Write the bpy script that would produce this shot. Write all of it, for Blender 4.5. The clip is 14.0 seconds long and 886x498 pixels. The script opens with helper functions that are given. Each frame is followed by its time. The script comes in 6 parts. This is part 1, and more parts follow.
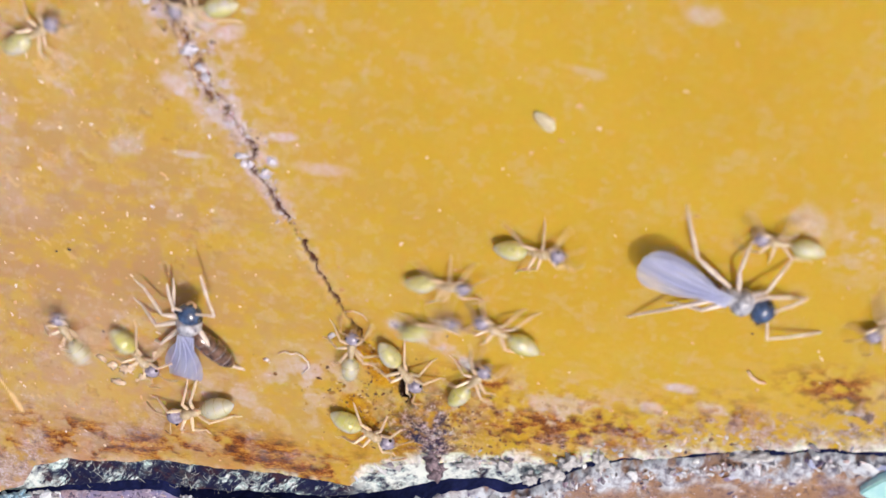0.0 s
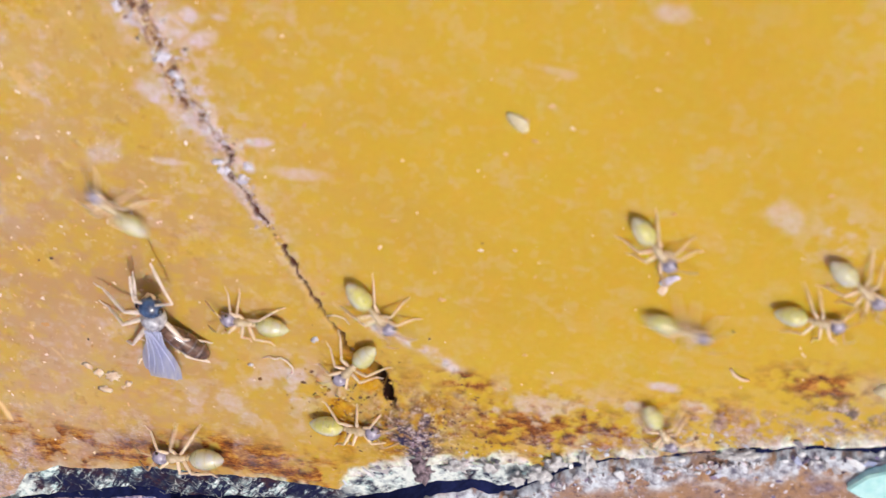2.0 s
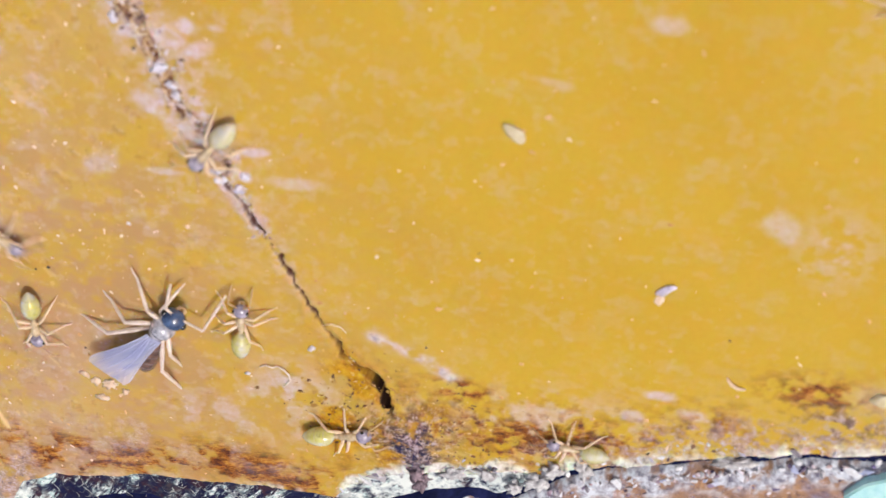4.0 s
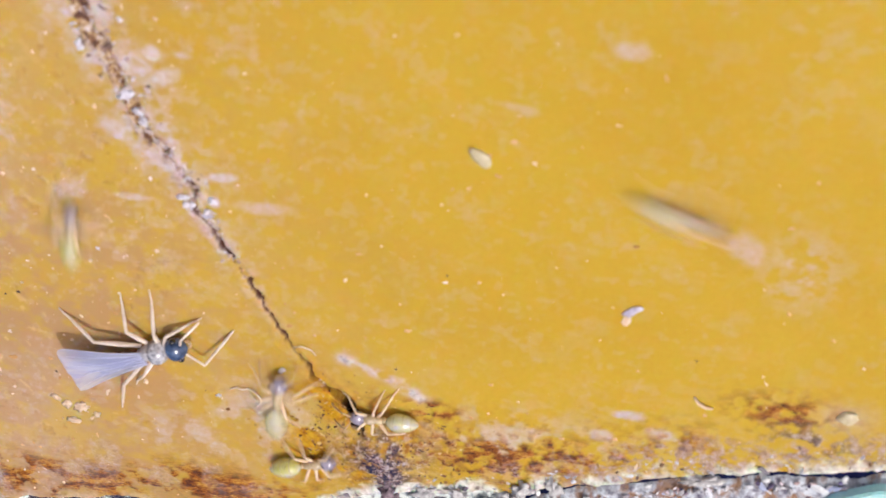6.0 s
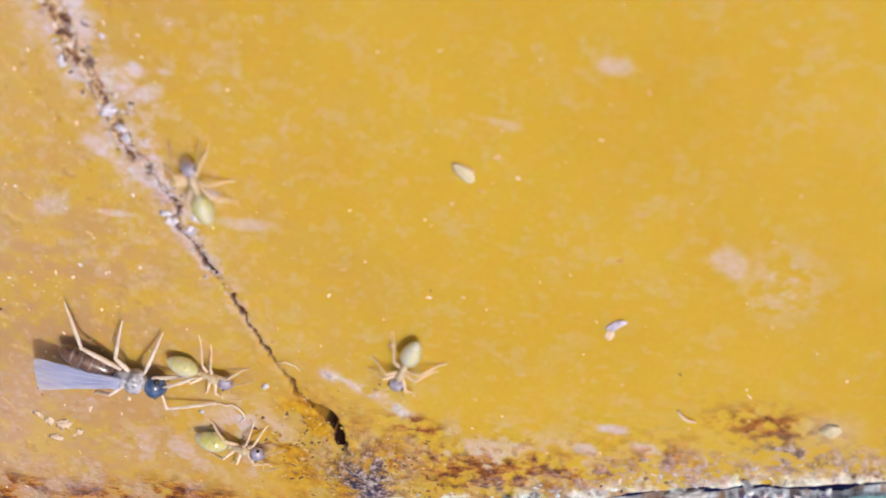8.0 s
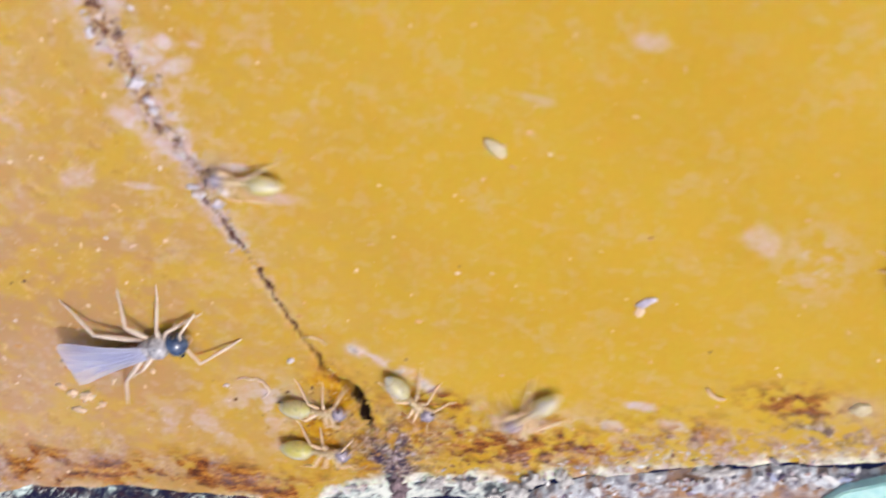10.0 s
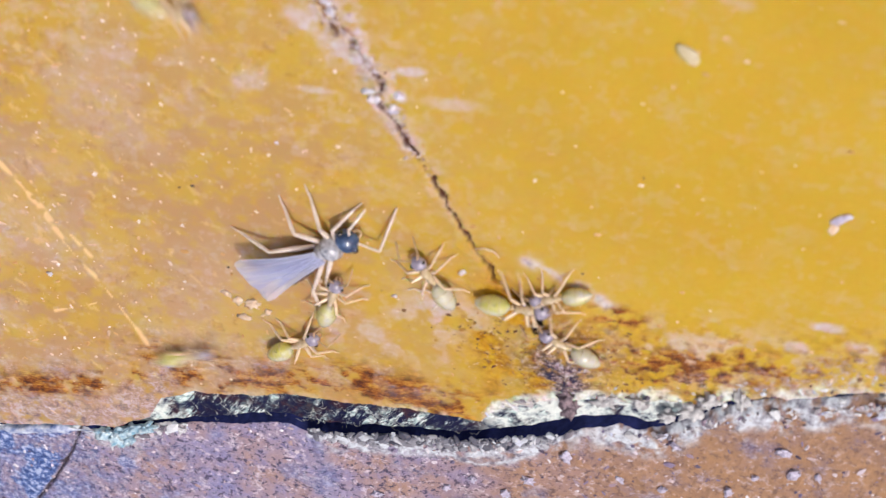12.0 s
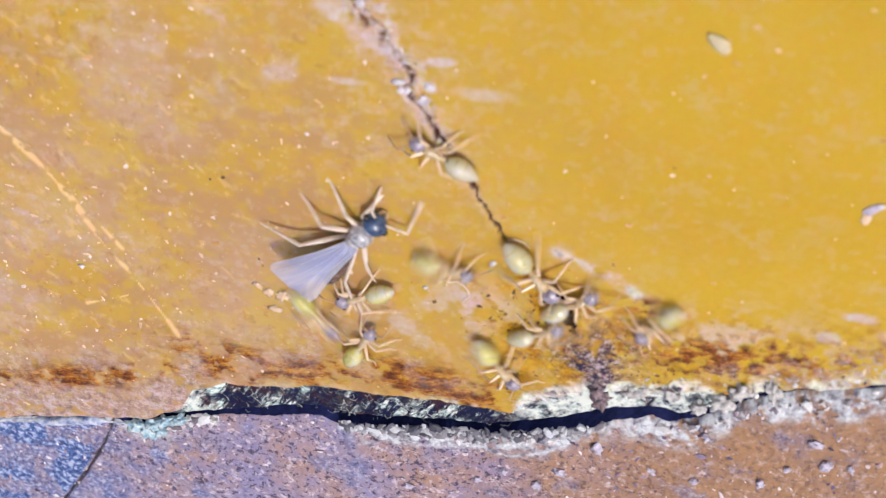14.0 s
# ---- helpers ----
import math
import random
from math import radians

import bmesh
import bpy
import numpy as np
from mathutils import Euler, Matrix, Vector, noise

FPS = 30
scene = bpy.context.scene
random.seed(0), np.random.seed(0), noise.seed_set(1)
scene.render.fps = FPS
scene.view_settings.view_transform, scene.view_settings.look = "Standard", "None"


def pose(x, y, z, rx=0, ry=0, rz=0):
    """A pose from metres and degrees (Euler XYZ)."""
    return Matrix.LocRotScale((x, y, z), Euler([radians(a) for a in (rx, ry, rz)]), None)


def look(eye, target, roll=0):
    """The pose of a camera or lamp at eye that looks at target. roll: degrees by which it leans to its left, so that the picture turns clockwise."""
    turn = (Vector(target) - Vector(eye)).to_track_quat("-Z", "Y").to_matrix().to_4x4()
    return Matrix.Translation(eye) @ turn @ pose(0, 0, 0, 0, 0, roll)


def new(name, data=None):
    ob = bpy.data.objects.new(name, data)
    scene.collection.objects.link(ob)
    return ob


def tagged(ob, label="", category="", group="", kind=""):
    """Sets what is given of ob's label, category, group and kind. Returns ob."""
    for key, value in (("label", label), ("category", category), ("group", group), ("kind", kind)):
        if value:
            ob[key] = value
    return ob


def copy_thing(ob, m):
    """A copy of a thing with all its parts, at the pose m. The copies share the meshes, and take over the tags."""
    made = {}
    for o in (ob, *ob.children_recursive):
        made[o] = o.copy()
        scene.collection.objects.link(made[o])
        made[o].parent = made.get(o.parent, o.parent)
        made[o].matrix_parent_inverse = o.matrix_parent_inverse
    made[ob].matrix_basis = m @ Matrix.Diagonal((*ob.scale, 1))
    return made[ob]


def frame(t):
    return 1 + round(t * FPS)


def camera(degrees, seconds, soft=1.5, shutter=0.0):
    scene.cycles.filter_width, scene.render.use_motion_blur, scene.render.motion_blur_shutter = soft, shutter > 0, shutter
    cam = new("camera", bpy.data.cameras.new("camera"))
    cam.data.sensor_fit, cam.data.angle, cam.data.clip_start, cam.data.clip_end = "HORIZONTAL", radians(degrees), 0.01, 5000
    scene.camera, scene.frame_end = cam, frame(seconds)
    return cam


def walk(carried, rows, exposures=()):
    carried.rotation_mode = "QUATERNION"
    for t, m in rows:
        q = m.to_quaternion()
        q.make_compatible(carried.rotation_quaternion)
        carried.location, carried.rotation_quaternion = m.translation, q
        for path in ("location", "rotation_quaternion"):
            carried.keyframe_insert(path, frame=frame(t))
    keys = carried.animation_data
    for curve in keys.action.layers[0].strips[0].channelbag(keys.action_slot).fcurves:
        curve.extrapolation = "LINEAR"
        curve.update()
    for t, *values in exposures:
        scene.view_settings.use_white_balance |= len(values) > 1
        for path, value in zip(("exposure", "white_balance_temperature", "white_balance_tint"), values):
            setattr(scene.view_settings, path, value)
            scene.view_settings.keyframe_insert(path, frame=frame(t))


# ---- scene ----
# Ants hauling a winged queen over a cracked, ochre-painted slab. Plan in millimetres, built in metres.
MM = 0.001

cam = camera(30, 14.0, soft=1.2, shutter=0.9)
cam.data.dof.use_dof = True
cam.data.dof.focus_distance = 56.0 * MM
cam.data.dof.aperture_fstop = 140
CAMERA_ROWS = [
    (0.0, 6.150, 30.947, 35.856, -38.081, 11.538, 1.354),
    (0.5, 6.152, 30.839, 35.689, -38.416, 11.590, 1.240),
    (1.0, 6.244, 30.853, 35.630, -38.336, 11.305, 1.582),
    (1.5, 6.604, 30.906, 35.589, -38.255, 11.176, 1.151),
    (2.0, 7.355, 31.015, 35.464, -38.421, 11.572, 0.043),
    (2.5, 7.468, 31.027, 35.334, -38.323, 11.802, -0.304),
    (2.7, 7.426, 31.074, 35.294, -38.554, 11.808, -0.362),
    (4.8, 7.344, 31.779, 35.003, -38.717, 11.034, 0.355),
    (5.0, 7.351, 31.909, 34.855, -38.885, 10.852, 0.258),
    (5.5, 7.378, 31.965, 34.907, -38.765, 10.682, 0.226),
    (6.0, 7.657, 31.987, 34.959, -38.560, 10.686, 0.110),
    (6.5, 7.700, 32.000, 34.997, -38.533, 10.633, 0.000),
    (7.0, 7.652, 31.956, 34.981, -38.425, 10.425, 0.174),
    (7.5, 7.707, 31.920, 35.094, -37.905, 9.989, 0.365),
    (7.7, 7.632, 31.983, 35.050, -37.967, 9.945, 0.350),
    (9.8, 6.984, 32.164, 34.675, -38.995, 9.844, 0.517),
    (10.0, 6.680, 32.064, 34.610, -39.290, 10.185, 0.599),
    (10.5, 5.921, 31.556, 34.062, -40.798, 11.729, 0.176),
    (11.0, 5.352, 31.229, 33.805, -41.903, 12.798, -0.361),
    (11.5, 5.009, 31.081, 33.584, -42.762, 13.926, -1.165),
    (12.0, 4.970, 31.021, 33.624, -42.907, 14.131, -1.509),
    (12.5, 4.744, 30.994, 33.562, -43.358, 14.697, -1.832),
    (13.0, 4.636, 30.858, 33.657, -43.471, 14.979, -2.027),
    (13.5, 4.822, 30.895, 33.657, -43.469, 14.923, -2.320),
    (14.0, 4.989, 30.897, 33.682, -43.261, 14.830, -2.346),
]
walk(cam, [(t, pose(x * MM, y * MM, z * MM, rx, ry, rz)) for t, x, y, z, rx, ry, rz in CAMERA_ROWS])

# ---- light: clear sun behind the camera, hazy sky ----
SUN_ELEVATION, SUN_AZIMUTH = 67, 86      # degrees; the azimuth is clockwise from +y
world = bpy.data.worlds.new("sky")
scene.world = world
world.use_nodes = True
sky = world.node_tree.nodes.new("ShaderNodeTexSky")
sky.sky_type, sky.sun_disc = "NISHITA", False
sky.air_density, sky.dust_density, sky.ozone_density = 0.4, 5.0, 0.2
sky.sun_elevation, sky.sun_rotation = radians(SUN_ELEVATION), radians(SUN_AZIMUTH)
haze = world.node_tree.nodes.new("ShaderNodeMix")      # slightly warm haze over the whole sky
haze.data_type, haze.blend_type = "RGBA", "MULTIPLY"
haze.inputs[0].default_value, haze.inputs[7].default_value = 1.0, (1.05, 0.99, 0.97, 1)
world.node_tree.links.new(sky.outputs[0], haze.inputs[6])
world.node_tree.links.new(haze.outputs[2], world.node_tree.nodes["Background"].inputs[0])
world.node_tree.nodes["Background"].inputs[1].default_value = 0.125
lamp = bpy.data.lights.new("sun", "SUN")
lamp.energy, lamp.angle, lamp.color = 1.68, radians(1.2), (0.985, 1.0, 1.0)
sun = new("sun", lamp)
az, el = radians(SUN_AZIMUTH), radians(SUN_ELEVATION)
toward = Vector((math.sin(az) * math.cos(el), math.cos(az) * math.cos(el), math.sin(el)))
sun.matrix_world = look(toward * 0.5, (0, 0, 0))
scene.view_settings.exposure = 0.0


# ---- noise and plan arithmetic ----
def lattice(ix, iy, seed):
    h = (ix * 374761393 + iy * 668265263 + seed * 974634533) & 0x7FFFFFFF
    h = ((h ^ (h >> 13)) * 1274126177) & 0x7FFFFFFF
    return ((h ^ (h >> 16)) & 0xFFFF) / 65535.0


def value_noise(x, y, seed):
    ix, iy = np.floor(x).astype(np.int64), np.floor(y).astype(np.int64)
    fx, fy = x - ix, y - iy
    fx, fy = fx * fx * (3 - 2 * fx), fy * fy * (3 - 2 * fy)
    a, b = lattice(ix, iy, seed), lattice(ix + 1, iy, seed)
    c, d = lattice(ix, iy + 1, seed), lattice(ix + 1, iy + 1, seed)
    return (a * (1 - fx) + b * fx) * (1 - fy) + (c * (1 - fx) + d * fx) * fy


def fbm(x, y, freq, seed, octaves=4):
    """Layered noise between 0 and 1, freq in waves a millimetre."""
    total, gain, weight = 0.0, 1.0, 0.0
    for k in range(octaves):
        total = total + gain * value_noise(x * freq + 17.3 * k, y * freq - 9.1 * k, seed + k)
        weight += gain
        freq, gain = freq * 2.1, gain * 0.5
    return total / weight


def smooth(a, b, v):
    t = np.clip((v - a) / (b - a), 0, 1)
    return t * t * (3 - 2 * t)


def to_line(x, y, points):
    """Distance from a polyline, and the place along it as a point number with fraction."""
    best, where = np.full(np.shape(x), 1e9), np.zeros(np.shape(x))
    for k, ((ax, ay), (bx, by)) in enumerate(zip(points, points[1:])):
        dx, dy = bx - ax, by - ay
        u = np.clip(((x - ax) * dx + (y - ay) * dy) / (dx * dx + dy * dy), 0, 1)
        d = np.hypot(x - ax - u * dx, y - ay - u * dy)
        near = d < best
        best, where = np.where(near, d, best), np.where(near, k + u, where)
    return best, where


def spot(x, y, cx, cy, rx, ry):
    return np.exp(-(((x - cx) / rx) ** 2 + ((y - cy) / ry) ** 2))


# ---- materials ----
def material(name, rough=0.5, metal=0.0):
    m = bpy.data.materials.new(name)
    m.use_nodes = True
    b = m.node_tree.nodes["Principled BSDF"]
    b.inputs["Roughness"].default_value, b.inputs["Metallic"].default_value = rough, metal
    return m, m.node_tree, b


def node(tree, kind, **sets):
    n = tree.nodes.new("ShaderNode" + kind)
    for key, value in sets.items():
        n.inputs[key].default_value = value
    return n


def put(tree, value, socket):
    if isinstance(value, bpy.types.NodeSocket):
        tree.links.new(value, socket)
    else:
        socket.default_value = value


def mix(tree, fac, a, b, blend="MIX"):
    n = tree.nodes.new("ShaderNodeMix")
    n.data_type, n.blend_type = "RGBA", blend
    for value, k in ((fac, 0), (a, 6), (b, 7)):
        put(tree, (*value, 1) if isinstance(value, tuple) and len(value) == 3 else value, n.inputs[k])
    return n.outputs[2]


def noise_at(tree, scale, detail=4, rough=0.55, stretch=(1, 1, 1), turn=(0, 0, 0)):
    """Noise in waves a millimetre."""
    co = tree.nodes.new("ShaderNodeTexCoord")
    mp = tree.nodes.new("ShaderNodeMapping")
    mp.vector_type = "TEXTURE"
    mp.inputs["Scale"].default_value, mp.inputs["Rotation"].default_value = stretch, turn
    tree.links.new(co.outputs["Object"], mp.inputs[0])
    n = node(tree, "TexNoise", Scale=scale / MM, Detail=detail, Roughness=rough)
    tree.links.new(mp.outputs[0], n.inputs["Vector"])
    return n.outputs["Fac"]


def ramp(tree, value, *stops):
    n = tree.nodes.new("ShaderNodeValToRGB")
    e = n.color_ramp.elements
    while len(e) < len(stops):
        e.new(0.5)
    for el_, (p, c) in zip(e, stops):
        el_.position, el_.color = p, (*c, 1) if isinstance(c, tuple) else (c, c, c, 1)
    tree.links.new(value, n.inputs[0])
    return n.outputs[0]


def attr(tree, name):
    n = tree.nodes.new("ShaderNodeAttribute")
    n.attribute_name = name
    return n.outputs["Fac"]


def relief(tree, bsdf, height, strength, distance):
    n = node(tree, "Bump", Strength=strength, Distance=distance * MM)
    tree.links.new(height, n.inputs["Height"])
    tree.links.new(n.outputs[0], bsdf.inputs["Normal"])


def paint_material():
    m, t, b = material("ochre_paint", 0.42)
    b.inputs["Specular IOR Level"].default_value = 0.15
    big = noise_at(t, 0.16, 3)
    fine = noise_at(t, 5.0, 5, 0.65)
    c = ramp(t, big, (0.3, (0.555, 0.362, 0.031)), (0.5, (0.580, 0.390, 0.038)), (0.75, (0.605, 0.418, 0.046)))
    c = mix(t, ramp(t, noise_at(t, 1.3, 5, 0.6), (0.48, 0.0), (0.78, 0.20)), c, (0.68, 0.36, 0.07))
    c = mix(t, ramp(t, fine, (0.45, 0.0), (0.8, 0.22)), c, (0.50, 0.25, 0.025))
    # pinkish tan, patchy, stronger towards -x and -y
    c = mix(t, attr(t, "left_tint"), c, (0.425, 0.254, 0.202))
    c = mix(t, attr(t, "dust"), c, ramp(t, noise_at(t, 4, 4), (0.3, (0.58, 0.44, 0.36)), (0.7, (0.66, 0.60, 0.70))))
    c = mix(t, attr(t, "amber"), c, ramp(t, noise_at(t, 2.6, 6, 0.7), (0.36, (0.28, 0.11, 0.008)), (0.5, (0.55, 0.29, 0.012)), (0.64, (0.66, 0.41, 0.03))))
    c = mix(t, attr(t, "rust"), c, ramp(t, noise_at(t, 3.8, 8, 0.80, (2.6, 1, 1), (0, 0, 0.12)), (0.41, (0.085, 0.028, 0.020)), (0.50, (0.30, 0.105, 0.020)), (0.59, (0.55, 0.29, 0.06))))
    c = mix(t, attr(t, "worn"), c, ramp(t, noise_at(t, 3.0, 8, 0.82), (0.40, (0.21, 0.16, 0.20)), (0.49, (0.46, 0.32, 0.25)), (0.58, (0.58, 0.51, 0.60))))
    c = mix(t, attr(t, "grime"), c, ramp(t, noise_at(t, 5.0, 8, 0.85), (0.46, (0.025, 0.025, 0.07)), (0.50, (0.16, 0.10, 0.09)), (0.53, (0.36, 0.26, 0.22)), (0.57, (0.52, 0.48, 0.56))))
    c = mix(t, attr(t, "white"), c, ramp(t, noise_at(t, 2.6, 5, 0.7), (0.36, (0.12, 0.12, 0.16)), (0.46, (0.62, 0.62, 0.56)), (0.62, (0.90, 0.92, 0.88))))
    c = mix(t, attr(t, "scratch"), c, (0.82, 0.60, 0.32))
    c = mix(t, attr(t, "inside"), c, ramp(t, noise_at(t, 10, 4, 0.7), (0.38, (0.045, 0.018, 0.016)), (0.58, (0.13, 0.06, 0.05)), (0.76, (0.50, 0.40, 0.42))))
    c = mix(t, attr(t, "filling"), c, ramp(t, noise_at(t, 3.6, 6, 0.7), (0.41, (0.085, 0.036, 0.028)), (0.47, (0.27, 0.14, 0.08)), (0.52, (0.52, 0.36, 0.18)), (0.57, (0.62, 0.50, 0.40)), (0.64, (0.70, 0.66, 0.76))))
    c = mix(t, attr(t, "seam"), c, (0.075, 0.022, 0.014))
    # shade in the nest hole, put into the colour as near-black
    c = mix(t, attr(t, "pit_shade"), c, (0.022, 0.010, 0.007))
    t.links.new(c, b.inputs["Base Color"])
    t.links.new(ramp(t, noise_at(t, 3.5, 4), (0.3, 0.34), (0.7, 0.52)), b.inputs["Roughness"])
    t.links.new(ramp(t, attr(t, "inside"), (0.0, 0.5), (0.25, 0.0)), b.inputs["Subsurface Weight"])
    b.inputs["Subsurface Scale"].default_value = 0.4 * MM
    b.inputs["Subsurface Radius"].default_value = (1.0, 0.26, 0.06)
    relief(t, b, noise_at(t, 9, 5, 0.6), 0.22, 0.02)
    return m


def wood_material():
    m, t, b = material("splintered_dark_wood", 0.65)
    b.inputs["Specular IOR Level"].default_value = 0.25
    streak = noise_at(t, 2.6, 8, 0.78, (4.0, 1.0, 1.5), (0, 0, radians(56)))
    dark = ramp(t, noise_at(t, 1.6, 5, 0.65), (0.38, (0.005, 0.010, 0.060)), (0.52, (0.012, 0.011, 0.045)), (0.62, (0.060, 0.022, 0.036)))
    pale = ramp(t, noise_at(t, 5.0, 4, 0.6), (0.36, (0.20, 0.30, 0.34)), (0.48, (0.62, 0.80, 0.78)), (0.58, (0.92, 1.0, 0.98)))
    where = mix(t, 1.0, ramp(t, streak, (0.49, 0.0), (0.54, 1.0)), ramp(t, noise_at(t, 0.9, 6, 0.7), (0.45, 0.05), (0.54, 1.0)), "MULTIPLY")
    c = mix(t, where, dark, pale)
    c = mix(t, attr(t, "white"), c, ramp(t, noise_at(t, 2.4, 5, 0.7), (0.36, (0.02, 0.02, 0.07)), (0.43, (0.46, 0.54, 0.56)), (0.54, (0.90, 0.96, 0.92))))
    t.links.new(c, b.inputs["Base Color"])
    relief(t, b, streak, 0.9, 0.14)
    return m


def floor_material():
    m, t, b = material("rough_brown_concrete", 0.6)
    c = ramp(t, noise_at(t, 0.35, 4), (0.38, (0.36, 0.31, 0.47)), (0.5, (0.43, 0.31, 0.35)), (0.62, (0.47, 0.30, 0.24)))
    c = mix(t, ramp(t, noise_at(t, 1.1, 8, 0.75), (0.46, 0.0), (0.60, 0.65)), c, (0.27, 0.27, 0.54))
    c = mix(t, attr(t, "warm"), c, ramp(t, noise_at(t, 0.9, 7, 0.7), (0.34, (0.26, 0.21, 0.29)), (0.44, (0.42, 0.23, 0.12)), (0.58, (0.49, 0.27, 0.11)), (0.70, (0.52, 0.36, 0.30))))
    c = mix(t, ramp(t, noise_at(t, 4.8, 8, 0.70), (0.53, 0.0), (0.59, 0.92)), c, (0.05, 0.04, 0.10))
    c = mix(t, ramp(t, noise_at(t, 3.6, 8, 0.72), (0.545, 0.0), (0.62, 0.85)), c, (0.76, 0.66, 0.74))
    c = mix(t, ramp(t, attr(t, "warm"), (0.2, 0.0), (0.9, 0.62)), c, ramp(t, noise_at(t, 0.8, 6, 0.65), (0.36, (0.24, 0.18, 0.23)), (0.46, (0.38, 0.215, 0.115)), (0.62, (0.46, 0.255, 0.11))))
    c = mix(t, attr(t, "blue"), c, ramp(t, noise_at(t, 5, 5, 0.7), (0.40, (0.025, 0.06, 0.22)), (0.5, (0.09, 0.17, 0.46)), (0.60, (0.55, 0.63, 0.86))))
    c = mix(t, attr(t, "white"), c, ramp(t, noise_at(t, 3.0, 6, 0.65), (0.36, (0.18, 0.17, 0.24)), (0.46, (0.48, 0.49, 0.56)), (0.58, (0.78, 0.83, 0.90))))
    c = mix(t, attr(t, "inside"), c, (0.06, 0.04, 0.045))
    t.links.new(c, b.inputs["Base Color"])
    relief(t, b, noise_at(t, 4.5, 7, 0.7), 1.0, 0.09)
    return m


def crumb_material(name, *stops, rough=0.6):
    m, t, b = material(name, rough)
    g = t.nodes.new("ShaderNodeNewGeometry")
    c = ramp(t, g.outputs["Random Per Island"], *stops)
    c = mix(t, ramp(t, noise_at(t, 14, 3), (0.4, 0.0), (0.7, 0.22)), c, (0.25, 0.16, 0.10))
    t.links.new(c, b.inputs["Base Color"])
    return m


def body_material(name, lo, hi, rough, thin=0.0, coat=0.0, scale=4.0):
    m, t, b = material(name, rough)
    c = ramp(t, noise_at(t, scale, 4, 0.6), (0.32, lo), (0.68, hi))
    t.links.new(c, b.inputs["Base Color"])
    b.inputs["Coat Weight"].default_value, b.inputs["Coat Roughness"].default_value = coat, 0.12
    if thin:
        b.inputs["Subsurface Weight"].default_value = thin
        b.inputs["Subsurface Radius"].default_value = (0.5, 0.4, 0.12)
        b.inputs["Subsurface Scale"].default_value = 0.4 * MM
    relief(t, b, noise_at(t, 14, 3), 0.25, 0.02)
    return m


def gaster_material():
    """Swollen see-through abdomen: thin skin over clear yellow honeydew, each ant fed to its own shade."""
    m, t, b = material("glassy_yellow_gaster", 0.14)
    c = ramp(t, noise_at(t, 1.5, 3, 0.5), (0.36, (0.84, 0.80, 0.14)), (0.47, (0.91, 0.88, 0.40)), (0.62, (0.96, 0.96, 0.90)))
    info = t.nodes.new("ShaderNodeObjectInfo")
    c = mix(t, ramp(t, info.outputs["Random"], (0.25, 0.08), (0.9, 0.60)), c, (0.84, 0.82, 0.80))
    c = mix(t, ramp(t, noise_at(t, 3.2, 3, 0.6), (0.60, 0.0), (0.68, 0.8)), c, (0.10, 0.09, 0.05))
    t.links.new(c, b.inputs["Base Color"])
    b.inputs["Transmission Weight"].default_value, b.inputs["IOR"].default_value = 0.30, 1.36
    b.inputs["Subsurface Weight"].default_value, b.inputs["Subsurface Scale"].default_value = 0.7, 0.6 * MM
    b.inputs["Subsurface Radius"].default_value = (0.8, 0.7, 0.3)
    b.inputs["Coat Weight"].default_value, b.inputs["Coat Roughness"].default_value = 1.0, 0.07
    return m


PAINT, WOOD, CONCRETE = paint_material(), wood_material(), floor_material()
# near-black navy: the gap's shade, put into the colour of its bed and wall
VOID = body_material("gap_shade", (0.005, 0.010, 0.070), (0.018, 0.028, 0.150), 0.95)
CRUMB_GREY = crumb_material("grey_mortar_crumb", (0.0, (0.12, 0.065, 0.055)), (0.25, (0.34, 0.22, 0.18)), (0.5, (0.54, 0.42, 0.40)), (0.8, (0.70, 0.62, 0.66)), (1.0, (0.52, 0.50, 0.64)))
CRUMB_SOIL = crumb_material("soil_crumb", (0.0, (0.07, 0.030, 0.018)), (0.3, (0.17, 0.07, 0.03)), (0.5, (0.38, 0.19, 0.03)), (0.85, (0.64, 0.40, 0.08)), (1.0, (0.70, 0.54, 0.34)))
CRUMB_WHITE = crumb_material("white_mortar_crumb", (0.0, (0.14, 0.13, 0.18)), (0.3, (0.42, 0.40, 0.43)), (0.6, (0.62, 0.62, 0.65)), (0.85, (0.82, 0.85, 0.89)), (1.0, (0.44, 0.50, 0.74)))
CRUMB_MIXED = crumb_material("mixed_grit", (0.0, (0.04, 0.04, 0.09)), (0.2, (0.20, 0.11, 0.06)), (0.4, (0.52, 0.30, 0.08)), (0.6, (0.70, 0.56, 0.44)), (0.8, (0.44, 0.44, 0.56)), (1.0, (0.72, 0.74, 0.78)), rough=0.35)
CRUMB_PALE = crumb_material("pale_paint_dust", (0.0, (0.56, 0.30, 0.10)), (0.5, (0.70, 0.44, 0.22)), (0.85, (0.84, 0.68, 0.52)))
CRUMB_DULL = crumb_material("grey_brown_rubble", (0.0, (0.04, 0.05, 0.09)), (0.4, (0.17, 0.18, 0.23)), (0.75, (0.36, 0.37, 0.42)), (1.0, (0.74, 0.80, 0.88)), rough=0.4)
CRUMB_SAND = crumb_material("pinkish_sand", (0.0, (0.62, 0.40, 0.26)), (0.5, (0.80, 0.60, 0.48)), (0.85, (0.92, 0.82, 0.78)), rough=0.22)
CRUMB_FLOOR = crumb_material("floor_grit", (0.0, (0.05, 0.04, 0.09)), (0.3, (0.22, 0.19, 0.36)), (0.55, (0.52, 0.36, 0.34)), (0.8, (0.80, 0.72, 0.80)), (1.0, (0.92, 0.92, 0.98)), rough=0.3)
GASTER = gaster_material()
